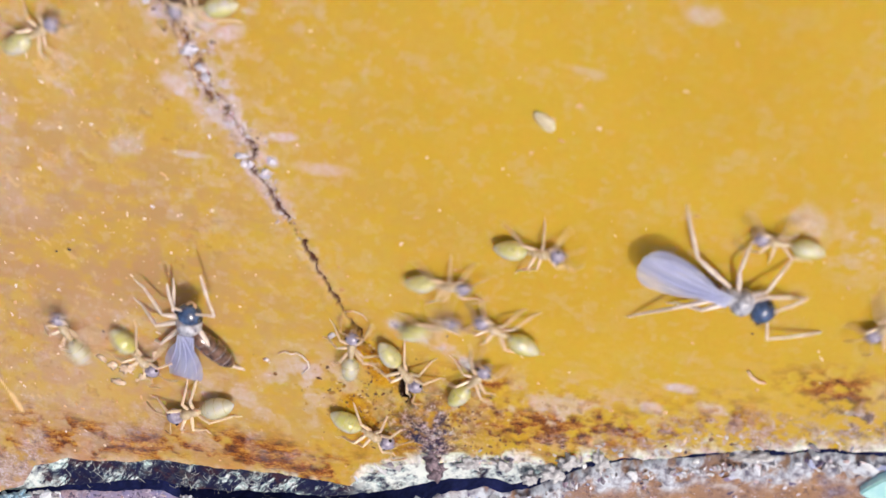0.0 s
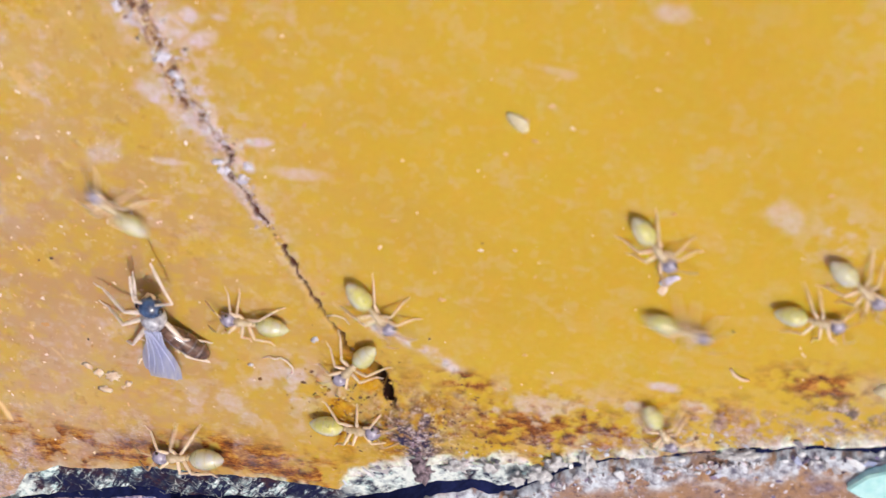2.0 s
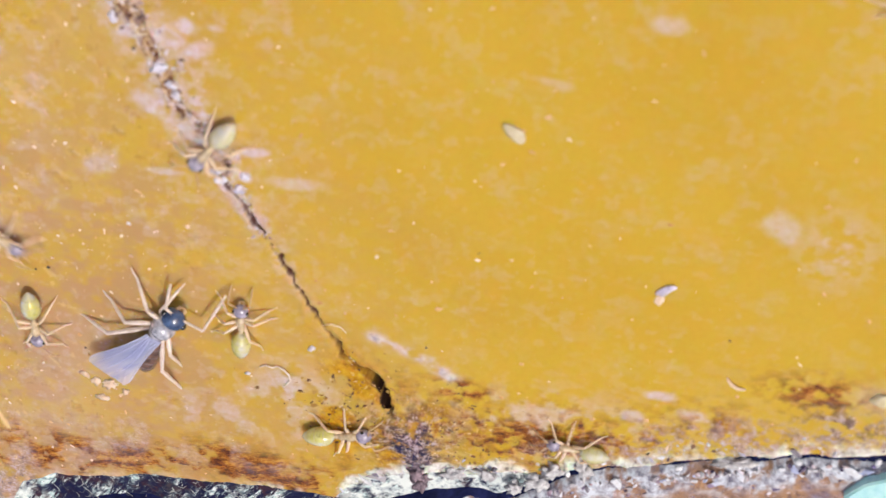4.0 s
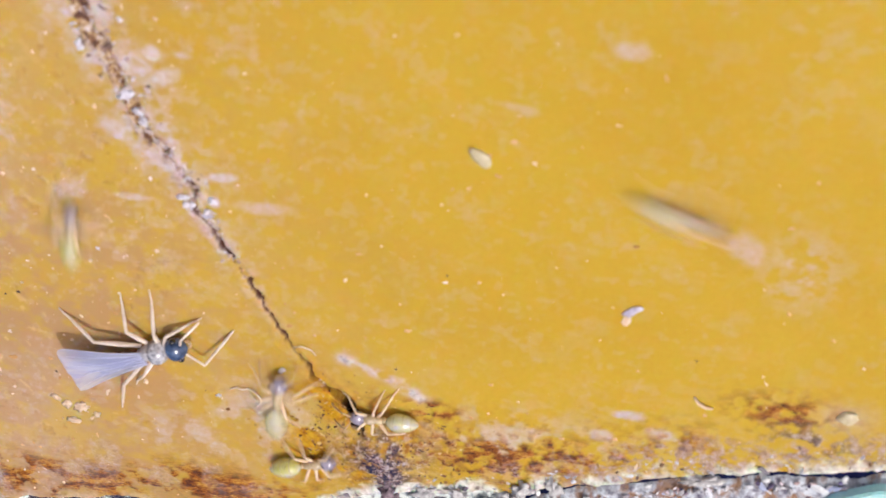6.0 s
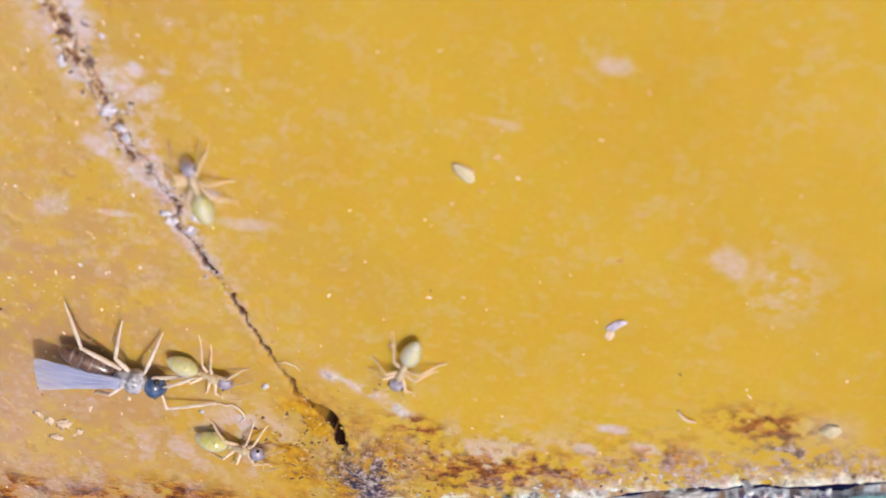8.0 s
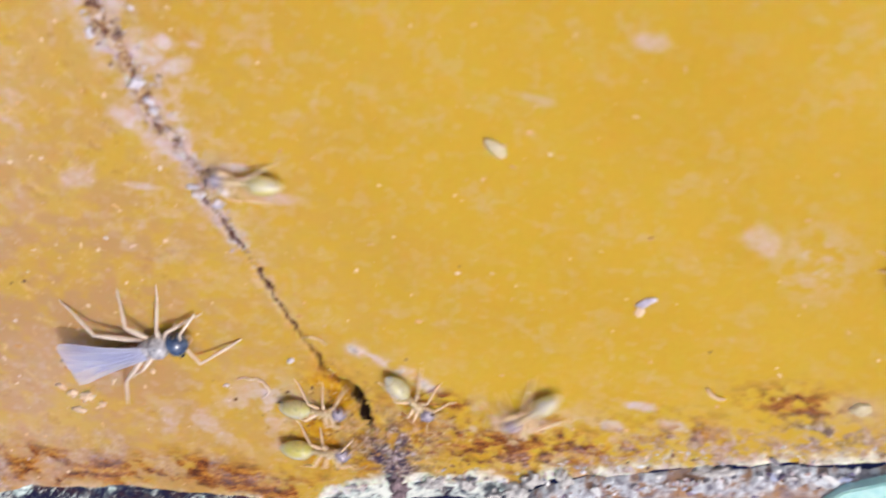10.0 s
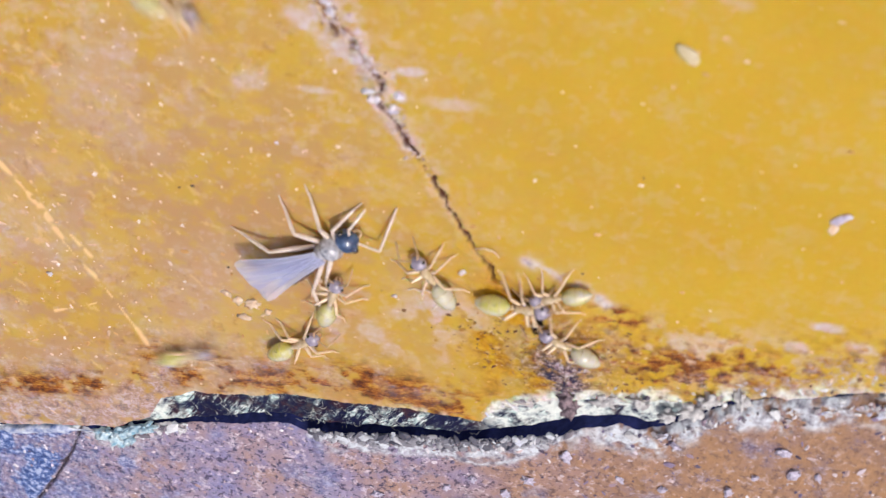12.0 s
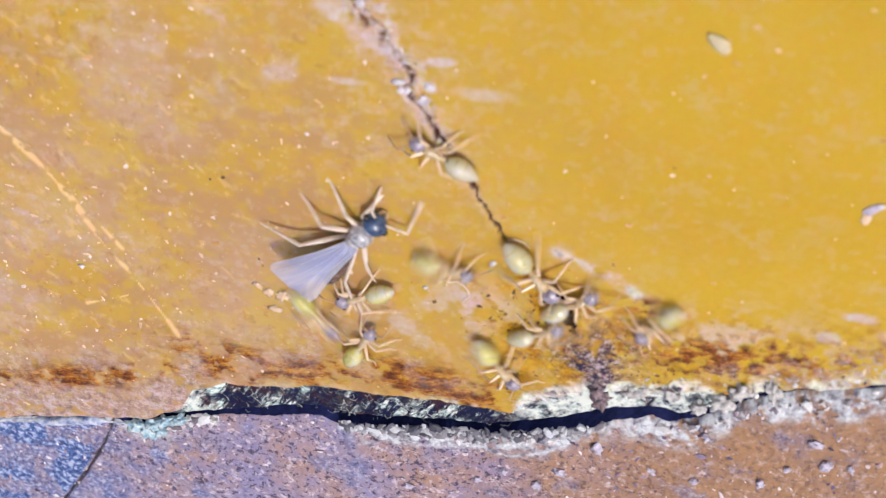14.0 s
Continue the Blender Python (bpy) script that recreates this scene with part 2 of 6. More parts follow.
HEAD = body_material("lilac_grey_head", (0.22, 0.19, 0.26), (0.60, 0.56, 0.70), 0.22, 0.0, 1.0, 3.0)
THORAX = body_material("pale_amber_thorax", (0.42, 0.30, 0.16), (0.78, 0.66, 0.46), 0.3, 0.2, 0.8)
BAND = body_material("tan_abdomen_band", (0.34, 0.29, 0.14), (0.78, 0.72, 0.46), 0.25, 0.0, 1.0)
BAND_DARK = body_material("brown_abdomen_band", (0.05, 0.03, 0.025), (0.30, 0.22, 0.20), 0.2, 0.0, 1.0)
LIMB = body_material("pale_pinkish_leg", (0.78, 0.56, 0.38), (0.92, 0.76, 0.58), 0.3, 0.2)
FEELER = body_material("brown_antenna", (0.42, 0.27, 0.14), (0.62, 0.44, 0.26), 0.45)
EYE = body_material("black_eye", (0.008, 0.008, 0.010), (0.02, 0.02, 0.02), 0.12, 0.0, 1.0)
QUEEN_HEAD = body_material("blue_black_head", (0.018, 0.034, 0.085), (0.09, 0.16, 0.32), 0.22, 0.0, 1.0)
QUEEN_PLATE = body_material("grey_back_plate", (0.09, 0.09, 0.13), (0.78, 0.80, 0.88), 0.2, 0.0, 1.0, 5.0)
QUEEN_THORAX = body_material("mottled_grey_thorax", (0.16, 0.15, 0.19), (0.92, 0.92, 0.97), 0.28, 0.0, 0.8, 4.2)
QUEEN_GASTER = body_material("dark_grey_brown_gaster", (0.040, 0.022, 0.016), (0.22, 0.115, 0.075), 0.18, 0.0, 1.0)
QUEEN_LIMB = body_material("greyish_pink_leg", (0.66, 0.54, 0.46), (0.88, 0.78, 0.70), 0.35, 0.1)


def wing_material():
    m, t, b = material("milky_wing", 0.38)
    vein = noise_at(t, 2.2, 3, 0.5, (3.0, 0.45, 1))
    c = ramp(t, vein, (0.36, (0.58, 0.63, 0.95)), (0.5, (0.70, 0.75, 0.98)), (0.62, (0.86, 0.89, 1.0)))
    t.links.new(c, b.inputs["Base Color"])
    b.inputs["Transmission Weight"].default_value = 0.25
    b.inputs["Alpha"].default_value = 0.60
    b.inputs["IOR"].default_value = 1.08
    b.inputs["Coat Weight"].default_value, b.inputs["Coat Roughness"].default_value = 0.6, 0.16
    relief(t, b, vein, 0.2, 0.03)
    return m


WING = wing_material()
VEIN = body_material("pale_wing_vein", (0.50, 0.52, 0.70), (0.64, 0.68, 0.88), 0.4)


# ---- mesh helpers ----
def link_mesh(name, bm, mats, parent=None, label="", smooth_shade=True):
    me = bpy.data.meshes.new(name)
    bm.to_mesh(me)
    bm.free()
    if smooth_shade:
        me.polygons.foreach_set("use_smooth", [True] * len(me.polygons))
    for mt in mats if isinstance(mats, (list, tuple)) else [mats]:
        me.materials.append(mt)
    ob = new(name, me)
    ob.parent = parent
    if label:
        ob["label"] = label
    return ob


def part(name, bm, mat, parent, label=""):
    ob = link_mesh(name, bm, mat, parent, label)
    ob.data.set_sharp_from_angle(angle=radians(50))
    return ob


def grid_mesh(name, xs, ys, zs, masks, mats, slots=None):
    """A sheet from rows of places (arrays rows x columns, millimetres), with masks as point attributes."""
    rows, cols = xs.shape
    co = np.stack([xs, ys, zs], -1).reshape(-1, 3).astype(np.float32) * MM
    k = np.arange((rows - 1) * (cols - 1))
    a = (k // (cols - 1)) * cols + k % (cols - 1)
    quads = np.stack([a, a + 1, a + 1 + cols, a + cols], 1).astype(np.int32)
    me = bpy.data.meshes.new(name)
    me.vertices.add(len(co))
    me.vertices.foreach_set("co", co.ravel())
    me.loops.add(quads.size)
    me.loops.foreach_set("vertex_index", quads.ravel())
    me.polygons.add(len(quads))
    me.polygons.foreach_set("loop_start", np.arange(0, quads.size, 4, dtype=np.int32))
    me.polygons.foreach_set("loop_total", np.full(len(quads), 4, np.int32))
    me.polygons.foreach_set("use_smooth", np.ones(len(quads), bool))
    for mt in mats:
        me.materials.append(mt)
    if slots is not None:
        me.polygons.foreach_set("material_index", np.repeat(slots, cols - 1).astype(np.int32))
    me.update(calc_edges=True)
    for key, values in masks.items():
        me.attributes.new(key, "FLOAT", "POINT").data.foreach_set("value", np.clip(values, 0, 1).astype(np.float32).ravel())
    return new(name, me)


# ---- the slab's plan ----
CRACK = [(-10.15, 13.49), (-9.30, 12.08), (-8.80, 10.96), (-8.44, 9.99), (-8.13, 9.21), (-7.84, 8.74), (-7.54, 8.09), (-7.36, 7.52), (-7.17, 6.92), (-6.91, 6.24), (-6.55, 5.74),
         (-6.19, 5.24), (-5.97, 4.80), (-5.89, 4.14), (-5.64, 3.70), (-5.42, 3.25), (-5.20, 2.69), (-4.89, 2.24), (-4.59, 1.68),
         (-4.18, 0.89), (-3.80, 0.20), (-3.59, -0.55), (-3.27, -1.07), (-2.87, -1.68), (-2.15, -2.30), (-1.73, -2.80), (-1.41, -3.57), (-1.16, -3.89)]
CRACK_HALF = [0.10, 0.10, 0.12, 0.16, 0.17, 0.18, 0.19, 0.16, 0.14, 0.12, 0.10, 0.09, 0.09, 0.11, 0.10, 0.09, 0.10, 0.09, 0.07,
              0.07, 0.09, 0.09, 0.08, 0.08, 0.12, 0.16, 0.14, 0.07]
CRACK_DEEP = [0.12] * 9 + [0.16] + [0.16] * 13 + [0.4, 0.6, 1.8, 2.6, 0.4]
EDGE = [(-42.56, -16.87), (-23.08, -13.25), (-22.15, -13.02), (-19.79, -12.36), (-17.78, -11.97), (-16.24, -11.63), (-14.85, -10.78), (-14.28, -9.72), (-12.98, -9.07),
        (-10.98, -8.82), (-9.78, -8.31), (-8.25, -8.35), (-6.37, -8.18), (-4.88, -8.09), (-3.78, -8.08), (-3.32, -8.15), (-2.78, -7.41),
        (-1.63, -6.69), (-0.59, -6.32), (0.45, -6.17), (1.79, -5.80), (3.30, -5.69), (4.41, -5.16), (5.74, -4.75), (6.77, -4.48),
        (8.29, -3.95), (10.43, -3.34), (13.17, -2.84), (14.56, -2.49), (30.83, 0.92)]
FOOT = [(-42.58, -17.01), (-23.13, -13.38), (-17.81, -12.15), (-15.37, -11.47), (-14.50, -11.20), (-12.80, -10.65), (-11.13, -10.07), (-9.92, -9.85),
        (-8.76, -9.98), (-7.20, -9.64), (-5.29, -9.37), (-4.17, -9.24), (-3.06, -8.87), (-1.97, -8.41), (-0.89, -7.78), (-0.20, -7.43),
        (1.01, -7.13), (1.87, -7.17), (3.37, -6.31), (4.43, -5.49), (5.77, -5.03), (8.32, -4.19), (10.46, -3.56), (13.21, -3.07), (14.59, -2.71), (30.87, 0.68)]
BRINK = [(-42.63, -17.21), (-23.20, -13.65), (-17.85, -12.34), (-16.82, -12.55), (-14.76, -11.55), (-12.83, -10.95), (-11.17, -10.47), (-9.95, -10.11),
         (-9.19, -10.36), (-8.21, -10.34), (-6.26, -9.96), (-4.74, -9.68), (-3.43, -9.40), (-1.96, -9.00), (-0.89, -8.52), (-0.02, -7.78),
         (1.03, -7.51), (2.08, -7.59), (3.39, -6.69), (4.45, -5.86), (5.80, -5.38), (8.35, -4.51), (10.49, -3.86), (13.24, -3.34), (14.63, -2.95), (30.91, 0.44)]
SCRATCHES = [[(-18.81, 0.76), (-17.72, -0.59), (-17.04, -1.69), (-16.26, -3.53), (-15.45, -4.83), (-14.29, -7.24)],
             [(-16.20, -2.76), (-15.67, -3.53)], [(-17.12, -0.77), (-16.88, -1.35)], [(-17.42, -6.30), (-15.84, -5.60)]]
# lilac dust smudges: place, half length and width, turn, strength
SMUDGES = [(-6.65, 9.02, 0.30, 0.32, 0, 0.9), (-5.84, 9.03, 0.35, 0.16, 0, 0.6), (-6.40, 8.30, 0.75, 0.35, 30, 0.7), (-7.92, 10.30, 0.70, 0.30, -40, 0.7), (-5.05, 5.20, 0.55, 0.18, 8, 0.9),
           (-5.38, 4.30, 0.22, 0.24, 0, 1.0), (-3.90, 4.30, 1.20, 0.28, 4, 0.55), (-8.06, 6.47, 0.45, 0.35, -20, 0.6), (-9.66, 4.20, 0.90, 0.45, 35, 0.5), (-7.75, 4.17, 0.85, 0.16, 0, 0.5),
           (6.58, -1.74, 0.70, 0.26, 0, 0.9), (7.61, -2.35, 0.60, 0.30, -10, 0.7), (5.89, -2.67, 0.50, 0.30, 0, 0.6), (9.30, 4.90, 0.55, 0.80, 30, 0.5), (5.86, 10.47, 0.55, 0.32, 0, 0.5), (3.00, 8.50, 0.80, 0.20, -10, 0.35)]
LEFT, RIGHT, TOP, BOTTOM = -26.0, 18.0, 16.0, -26.0
FAR = 1500.0


def plan(line, x, wobble, seed):
    px_, py_ = zip(*line)
    return np.interp(x, px_, py_) + wobble * (fbm(x, x * 0, 1.6, seed, 4) - 0.5)


def crack_depth(x, y):
    bend = 0.42 * (fbm(x, y, 1.5, 37, 3) - 0.5) + 0.22 * (fbm(x, y, 4.5, 41, 2) - 0.5), 0.42 * (fbm(x, y, 1.5, 39, 3) - 0.5)
    d, at = to_line(x + bend[0], y + bend[1], CRACK)
    k = np.arange(len(CRACK))
    half = np.interp(at, k, CRACK_HALF) * np.interp(at, [9, 12, 20, 23, 24], [1.0, 0.60, 0.50, 0.52, 0.9]) * (0.55 + 0.9 * fbm(x, y, 2.2, 31, 3))
    calm = np.interp(at, [8, 12], [1.0, 0.5])
    jag = d + calm * (0.34 * (fbm(x, y, 2.6, 33, 5) - 0.5) + 0.14 * (fbm(x, y, 7.0, 35, 3) - 0.5))
    inside = 1 - smooth(half * 0.7, half * 1.1, jag)
    return inside * np.interp(at, k, CRACK_DEEP), inside, d, at


def painted_slab():
    xs = np.linspace(LEFT, RIGHT, 1000)
    e, g = plan(EDGE, xs, 0.22, 51), plan(FOOT, xs, 0.16, 53)
    g = np.minimum(g + 0.05 * smooth(-14.5, -13.5, xs) * (1 - smooth(-1.5, 0.0, xs)), e - 0.06)
    rows_y, rows_z, face = [], [], []
    chip = 0.16 + 0.14 * fbm(xs, xs * 0, 0.8, 57, 3)
    rows_y.append(g), rows_z.append(xs * 0 - 4.0), face.append(1)
    for u in np.linspace(0, 1, 19)[:-1]:
        y = g + (e - g) * u
        rough = 0.10 * (fbm(xs * 1.4 + y * 1.1, y * 0.4, 3.0, 59, 3) - 0.5)
        rows_y.append(y), rows_z.append(-chip * (1.25 - 0.5 * u) - 0.05 + rough), face.append(1)
    for u in np.linspace(0, 1, 480) ** 1.12:
        rows_y.append(e + (TOP - e) * u), rows_z.append(xs * 0), face.append(0)
    y, z = np.array(rows_y), np.array(rows_z)
    x = np.broadcast_to(xs, y.shape).copy()
    face = np.array(face)
    on = (face == 0)[:, None] * np.ones_like(x)
    d = (y - e[None, :]) * 0.78
    depth, inside, cd, at = crack_depth(x, y)
    step = 0.9 * (1 - smooth(-14.3, -13.3, x))
    band = np.exp(-((d - 0.66 - step - 0.7 * (fbm(x, x * 0, 0.5, 61, 2) - 0.5)) / 0.62) ** 2)
    west = 1 - smooth(-4.5, -2.0, x)
    n1, n2 = fbm(x, y * 1.5, 0.9, 63, 5), fbm(x, y * 1.2, 3.0, 65, 4)
    rust = band * west * smooth(0.43, 0.60, 0.6 * n1 + 0.4 * n2) * 1.3 + 0.2 * west * np.exp(-((d - 0.5) / 0.6) ** 2)
    for cx, cy, rx, ry, s in ((10.92, -0.82, 1.34, 0.60, 1.0), (3.20, -4.20, 2.0, 0.75, 1.2), (0.75, -2.60, 0.80, 0.36, 1.5), (-1.21, -3.04, 1.12, 1.09, 0.35),
                              (8.22, -2.55, 1.44, 0.73, 0.6), (5.77, -3.55, 1.24, 0.61, 0.6), (-13.42, -7.37, 1.64, 0.50, 0.5)):
        rust = rust + s * spot(x, y, cx, cy, rx, ry) * smooth(0.38, 0.62, n2) * 1.3
    rust = rust + 0.9 * smooth(0.60, 0.68, fbm(x, y, 5.0, 62, 3)) * (spot(x, y, 0.6, -4.6, 3.2, 1.2) + 0.6 * spot(x, y, 6.0, -3.4, 4.0, 1.0))
    rust = rust + 0.5 * smooth(0.55, 0.8, n2) * np.exp(-d / 1.0) * (d > 0)
    pock = smooth(0.67, 0.73, fbm(x, y, 4.2, 98, 3)) * (1 - smooth(-9, -3, x)) * smooth(0.40, 0.60, fbm(x, y, 0.7, 99, 3))
    rust = rust + 0.2 * pock
    worn = 0.9 * (1 - smooth(-14.2, -13.2, x)) * (1 - smooth(0.8, 1.7, d + 1.2 * (n1 - 0.5))) * smooth(0.25, 0.5, n2)
    worn = worn + 0.8 * smooth(3.0, 7.0, x) * (1 - smooth(0.3, 1.6, d + 1.2 * (n1 - 0.5))) * smooth(0.42, 0.58, 0.4 * n2 + 0.6 * fbm(x, y, 6.5, 60, 3))
    worn = worn + 0.45 * np.exp(-((d - 1.3 - step) / 0.7) ** 2) * smooth(0.52, 0.66, fbm(x, y, 1.1, 66, 4)) * west
    worn = worn + 0.85 * np.exp(-(cd / 0.30) ** 2) * smooth(0.40, 0.54, fbm(x, y, 1.8, 64, 4)) * smooth(1, 5, y)
    white = np.exp(-((d - 0.02) / 0.14) ** 2) * smooth(-15, -13, x) * (0.30 + 0.70 * smooth(-6.5, -4.5, x)) * smooth(0.40, 0.60, fbm(x, y, 1.3, 67, 3)) * 0.9
    white = white + smooth(-3.4, -2.9, x) * (1 - smooth(1.6, 3.4, x)) * (1 - smooth(0.15, 0.38, d + 0.5 * (n2 - 0.5)))
    white = white + smooth(2.0, 3.0, x) * (1 - smooth(0.0, 0.45, d + 0.8 * (n2 - 0.5))) * 0.9 * smooth(0.42, 0.6, fbm(x, y, 1.2, 58, 4))
    streak_d, _ = to_line(x, y, [(-1.89, -0.95), (-0.45, -1.49), (0.53, -2.23)])
    n3 = fbm(x, y, 0.35, 69, 4)
    dusty = smooth(0.54, 0.68, fbm(x, y * 1.4, 1.9, 71, 4)) * smooth(0.35, 0.6, fbm(x, y, 0.4, 70, 2)) * (0.10 + 0.90 * (1 - smooth(-9, 2, x)))
    dust = 0.22 * dusty + 0.18 * smooth(0.62, 0.74, fbm(x, y, 3.4, 73, 3)) * (1 - smooth(-8, 4, x) * 0.7)
    dust = dust + 1.1 * np.exp(-(streak_d / 0.20) ** 2) * smooth(0.25, 0.5, fbm(x, y, 1.6, 68, 3))
    dust = dust + 0.75 * np.exp(-(cd / (0.30 + 0.5 * smooth(2, 8, y))) ** 2) * smooth(0.36, 0.56, n2) * smooth(-1, 3, y)
    dust = dust + 0.22 * (1 - smooth(-15, -7, x)) * smooth(0.35, 0.65, n3) + 0.5 * spot(x, y, 12.67, -0.74, 0.72, 0.48) + 0.5 * spot(x, y, 10.77, 4.31, 1.00, 1.02) * smooth(0.4, 0.6, n2)
    dust = dust + 0.6 * spot(x, y, 3.0, -3.6, 3.6, 1.4) * smooth(0.46, 0.62, fbm(x, y, 1.6, 74, 4))
    dust = dust + 0.8 * np.exp(-(cd / 0.95) ** 2) * smooth(0.56, 0.66, fbm(x, y, 2.0, 76, 4)) * smooth(2, 7, y)
    dust = dust + 0.7 * (spot(x, y, -4.5, -3.6, 1.5, 1.0) + 0.6 * spot(x, y, -6.5, -5.2, 2.2, 0.8)) * smooth(0.44, 0.62, fbm(x, y, 1.8, 80, 4))
    dust = dust + 0.07 * smooth(0.54, 0.74, fbm(x, y * 1.3, 1.5, 72, 5)) * smooth(-4, 4, x) + 0.12 * smooth(0.62, 0.72, fbm(x, y * 1.2, 2.6, 88, 4)) * smooth(0.35, 0.6, fbm(x, y, 0.5, 90, 2))
    for cx, cy, rx, ry, turn, s in SMUDGES:
        u, v = x - cx, y - cy
        ct, st = math.cos(radians(turn)), math.sin(radians(turn))
        rag = 0.9 * (fbm(x, y, 1.5, 140, 4) - 0.5)
        dust = dust + s * (1 - smooth(0.35, 1.05, np.hypot((u * ct + v * st) / rx, (v * ct - u * st) / ry) + rag))
    white = white + 0.55 * np.exp(-(streak_d / 0.13) ** 2) * smooth(0.35, 0.6, fbm(x, y, 1.6, 68, 3))
    grime = spot(x, y, -0.70, -4.87, 1.2, 1.2) * smooth(0.25, 0.60, n2) * 1.3 + 0.7 * spot(x, y, 11.81, -1.89, 1.24, 0.60) * smooth(0.4, 0.6, n2) * 1.2
    grime = grime + 1.1 * spot(x, y, -0.55, -5.9, 0.40, 0.75) * smooth(0.3, 0.5, n2)
    grime = grime + 0.8 * spot(x, y, 3.52, -4.81, 0.93, 0.43) * smooth(0.45, 0.6, n2)
    scratch = x * 0
    for k, line in enumerate(SCRATCHES):
        sd, _ = to_line(x, y, line)
        w = (0.075 if k == 0 else 0.045) * (0.1 + 1.7 * smooth(0.25, 0.75, fbm(x, y, 1.2, 75 + k, 3)))
        scratch = np.maximum(scratch, (1 - smooth(w * 0.6, w * 1.5, sd)) * smooth(0.3, 0.45, fbm(x, y, 3, 79, 2)))
    ca, sa = math.cos(radians(-54)), math.sin(radians(-54))
    along, over = x * ca + y * sa, -x * sa + y * ca
    fleck = smooth(0.75, 0.80, fbm(along * 0.9, over * 1.9, 1.9, 77, 3)) * (1 - smooth(-13, -8, x)) * 0.35
    fleck = fleck + smooth(0.74, 0.79, fbm(x * 0.9, y * 1.3, 3.2, 78, 3)) * (1 - smooth(-9, -1, x)) * 0.15
    scratch = np.maximum(scratch, fleck)
    swell = 0.05 * (fbm(x, y, 0.25, 81, 3) - 0.5) + 0.022 * (fbm(x, y, 1.4, 83, 3) - 0.5) + 0.010 * (fbm(x, y, 6.0, 85, 2) - 0.5)
    heap = 0.22 * spot(x, y, -0.71, -4.86, 0.93, 0.99) * (0.5 + fbm(x, y, 2.2, 87, 3)) + 0.10 * spot(x, y, -2.04, -4.39, 1.43, 1.23)
    heap = heap + 0.06 * grime * fbm(x, y, 5, 89, 2) + 0.07 * rust * fbm(x, y, 5, 91, 3) + 0.05 * np.exp(-((cd - 0.22) / 0.12) ** 2) * n2
    heap = heap + 0.16 * np.clip(spot(x, y, -2.3, -4.4, 1.2, 1.3), 0, 1) * (fbm(x, y, 3.2, 86, 4) - 0.4)
    heap = heap + 0.06 * dust * (n2 - 0.3) + 0.10 * white * n2 - 0.03 * pock
    calm = smooth(LEFT, LEFT + 2, x) * (1 - smooth(RIGHT - 2, RIGHT, x)) * (1 - smooth(TOP - 2, TOP, y))
    z = z + on * calm * (swell + heap - depth - 0.02 * scratch)
    white_face = (1 - on) * (smooth(-3.6, -2.6, x) * smooth(0.33, 0.5, n2) + (1 - smooth(-14.4, -13.4, x)) * 0.8 * smooth(0.35, 0.5, n2))
    masks = dict(rust=on * rust, worn=on * worn, white=on * white + white_face, dust=on * dust * calm, grime=on * grime,
                 scratch=scratch * on, amber=on * np.clip(1.3 * spot(x, y, -2.75, -3.0, 0.7, 1.2) + 1.3 * spot(x, y, -1.6, -5.6, 1.4, 0.8) + 1.4 * spot(x, y, -2.5, -4.2, 1.0, 1.3) + 1.0 * spot(x, y, -0.3, -3.8, 1.2, 0.8) + 0.4 * spot(x, y, 1.8, -4.6, 1.5, 0.7), 0, 1) * smooth(0.3, 0.5, n1), left_tint=on * calm * (0.64 - 0.34 * smooth(1, 8, y)) * (1 - smooth(-13, 4, x + 4 * (n3 - 0.5))) * (0.35 + 0.65 * smooth(0.38, 0.60, 0.5 * fbm(x, y, 0.8, 93, 4) + 0.5 * fbm(x, y * 1.3, 2.4, 94, 4))), inside=on * inside * calm * np.interp(at, [0, 8, 12], [0.38, 0.45, 0.95]), pit_shade=on * smooth(0.25, 0.7, inside) * smooth(24.5, 25.2, at) * (1 - smooth(26.6, 27.0, at)))
    # widen the hole's painted shade and the crack's filling by one cell
    pit_shade = masks["pit_shade"]
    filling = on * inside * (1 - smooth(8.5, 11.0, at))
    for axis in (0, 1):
        pit_shade = np.maximum(pit_shade, np.maximum(np.roll(pit_shade, 1, axis), np.roll(pit_shade, -1, axis)))
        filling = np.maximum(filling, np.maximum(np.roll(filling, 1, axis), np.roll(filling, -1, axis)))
    seam = on * inside * smooth(10, 14, at) * (1 - smooth(24.5, 25.2, at)) * (0.35 + 0.65 * smooth(0.36, 0.48, fbm(x, y, 1.6, 95, 3)))
    masks["pit_shade"], masks["filling"], masks["seam"] = pit_shade, filling, seam
    z = z + 0.22 * filling * calm * (fbm(x, y, 3.4, 97, 3) - 0.38)
    # far skirt on three sides
    x[:, 0], x[:, -1] = -FAR, FAR
    y[-1, :] = FAR
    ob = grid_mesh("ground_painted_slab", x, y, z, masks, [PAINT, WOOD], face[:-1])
    return tagged(ob, "worn ochre-painted slab with a diagonal crack and chipped edge", "painted slab", kind="structure")


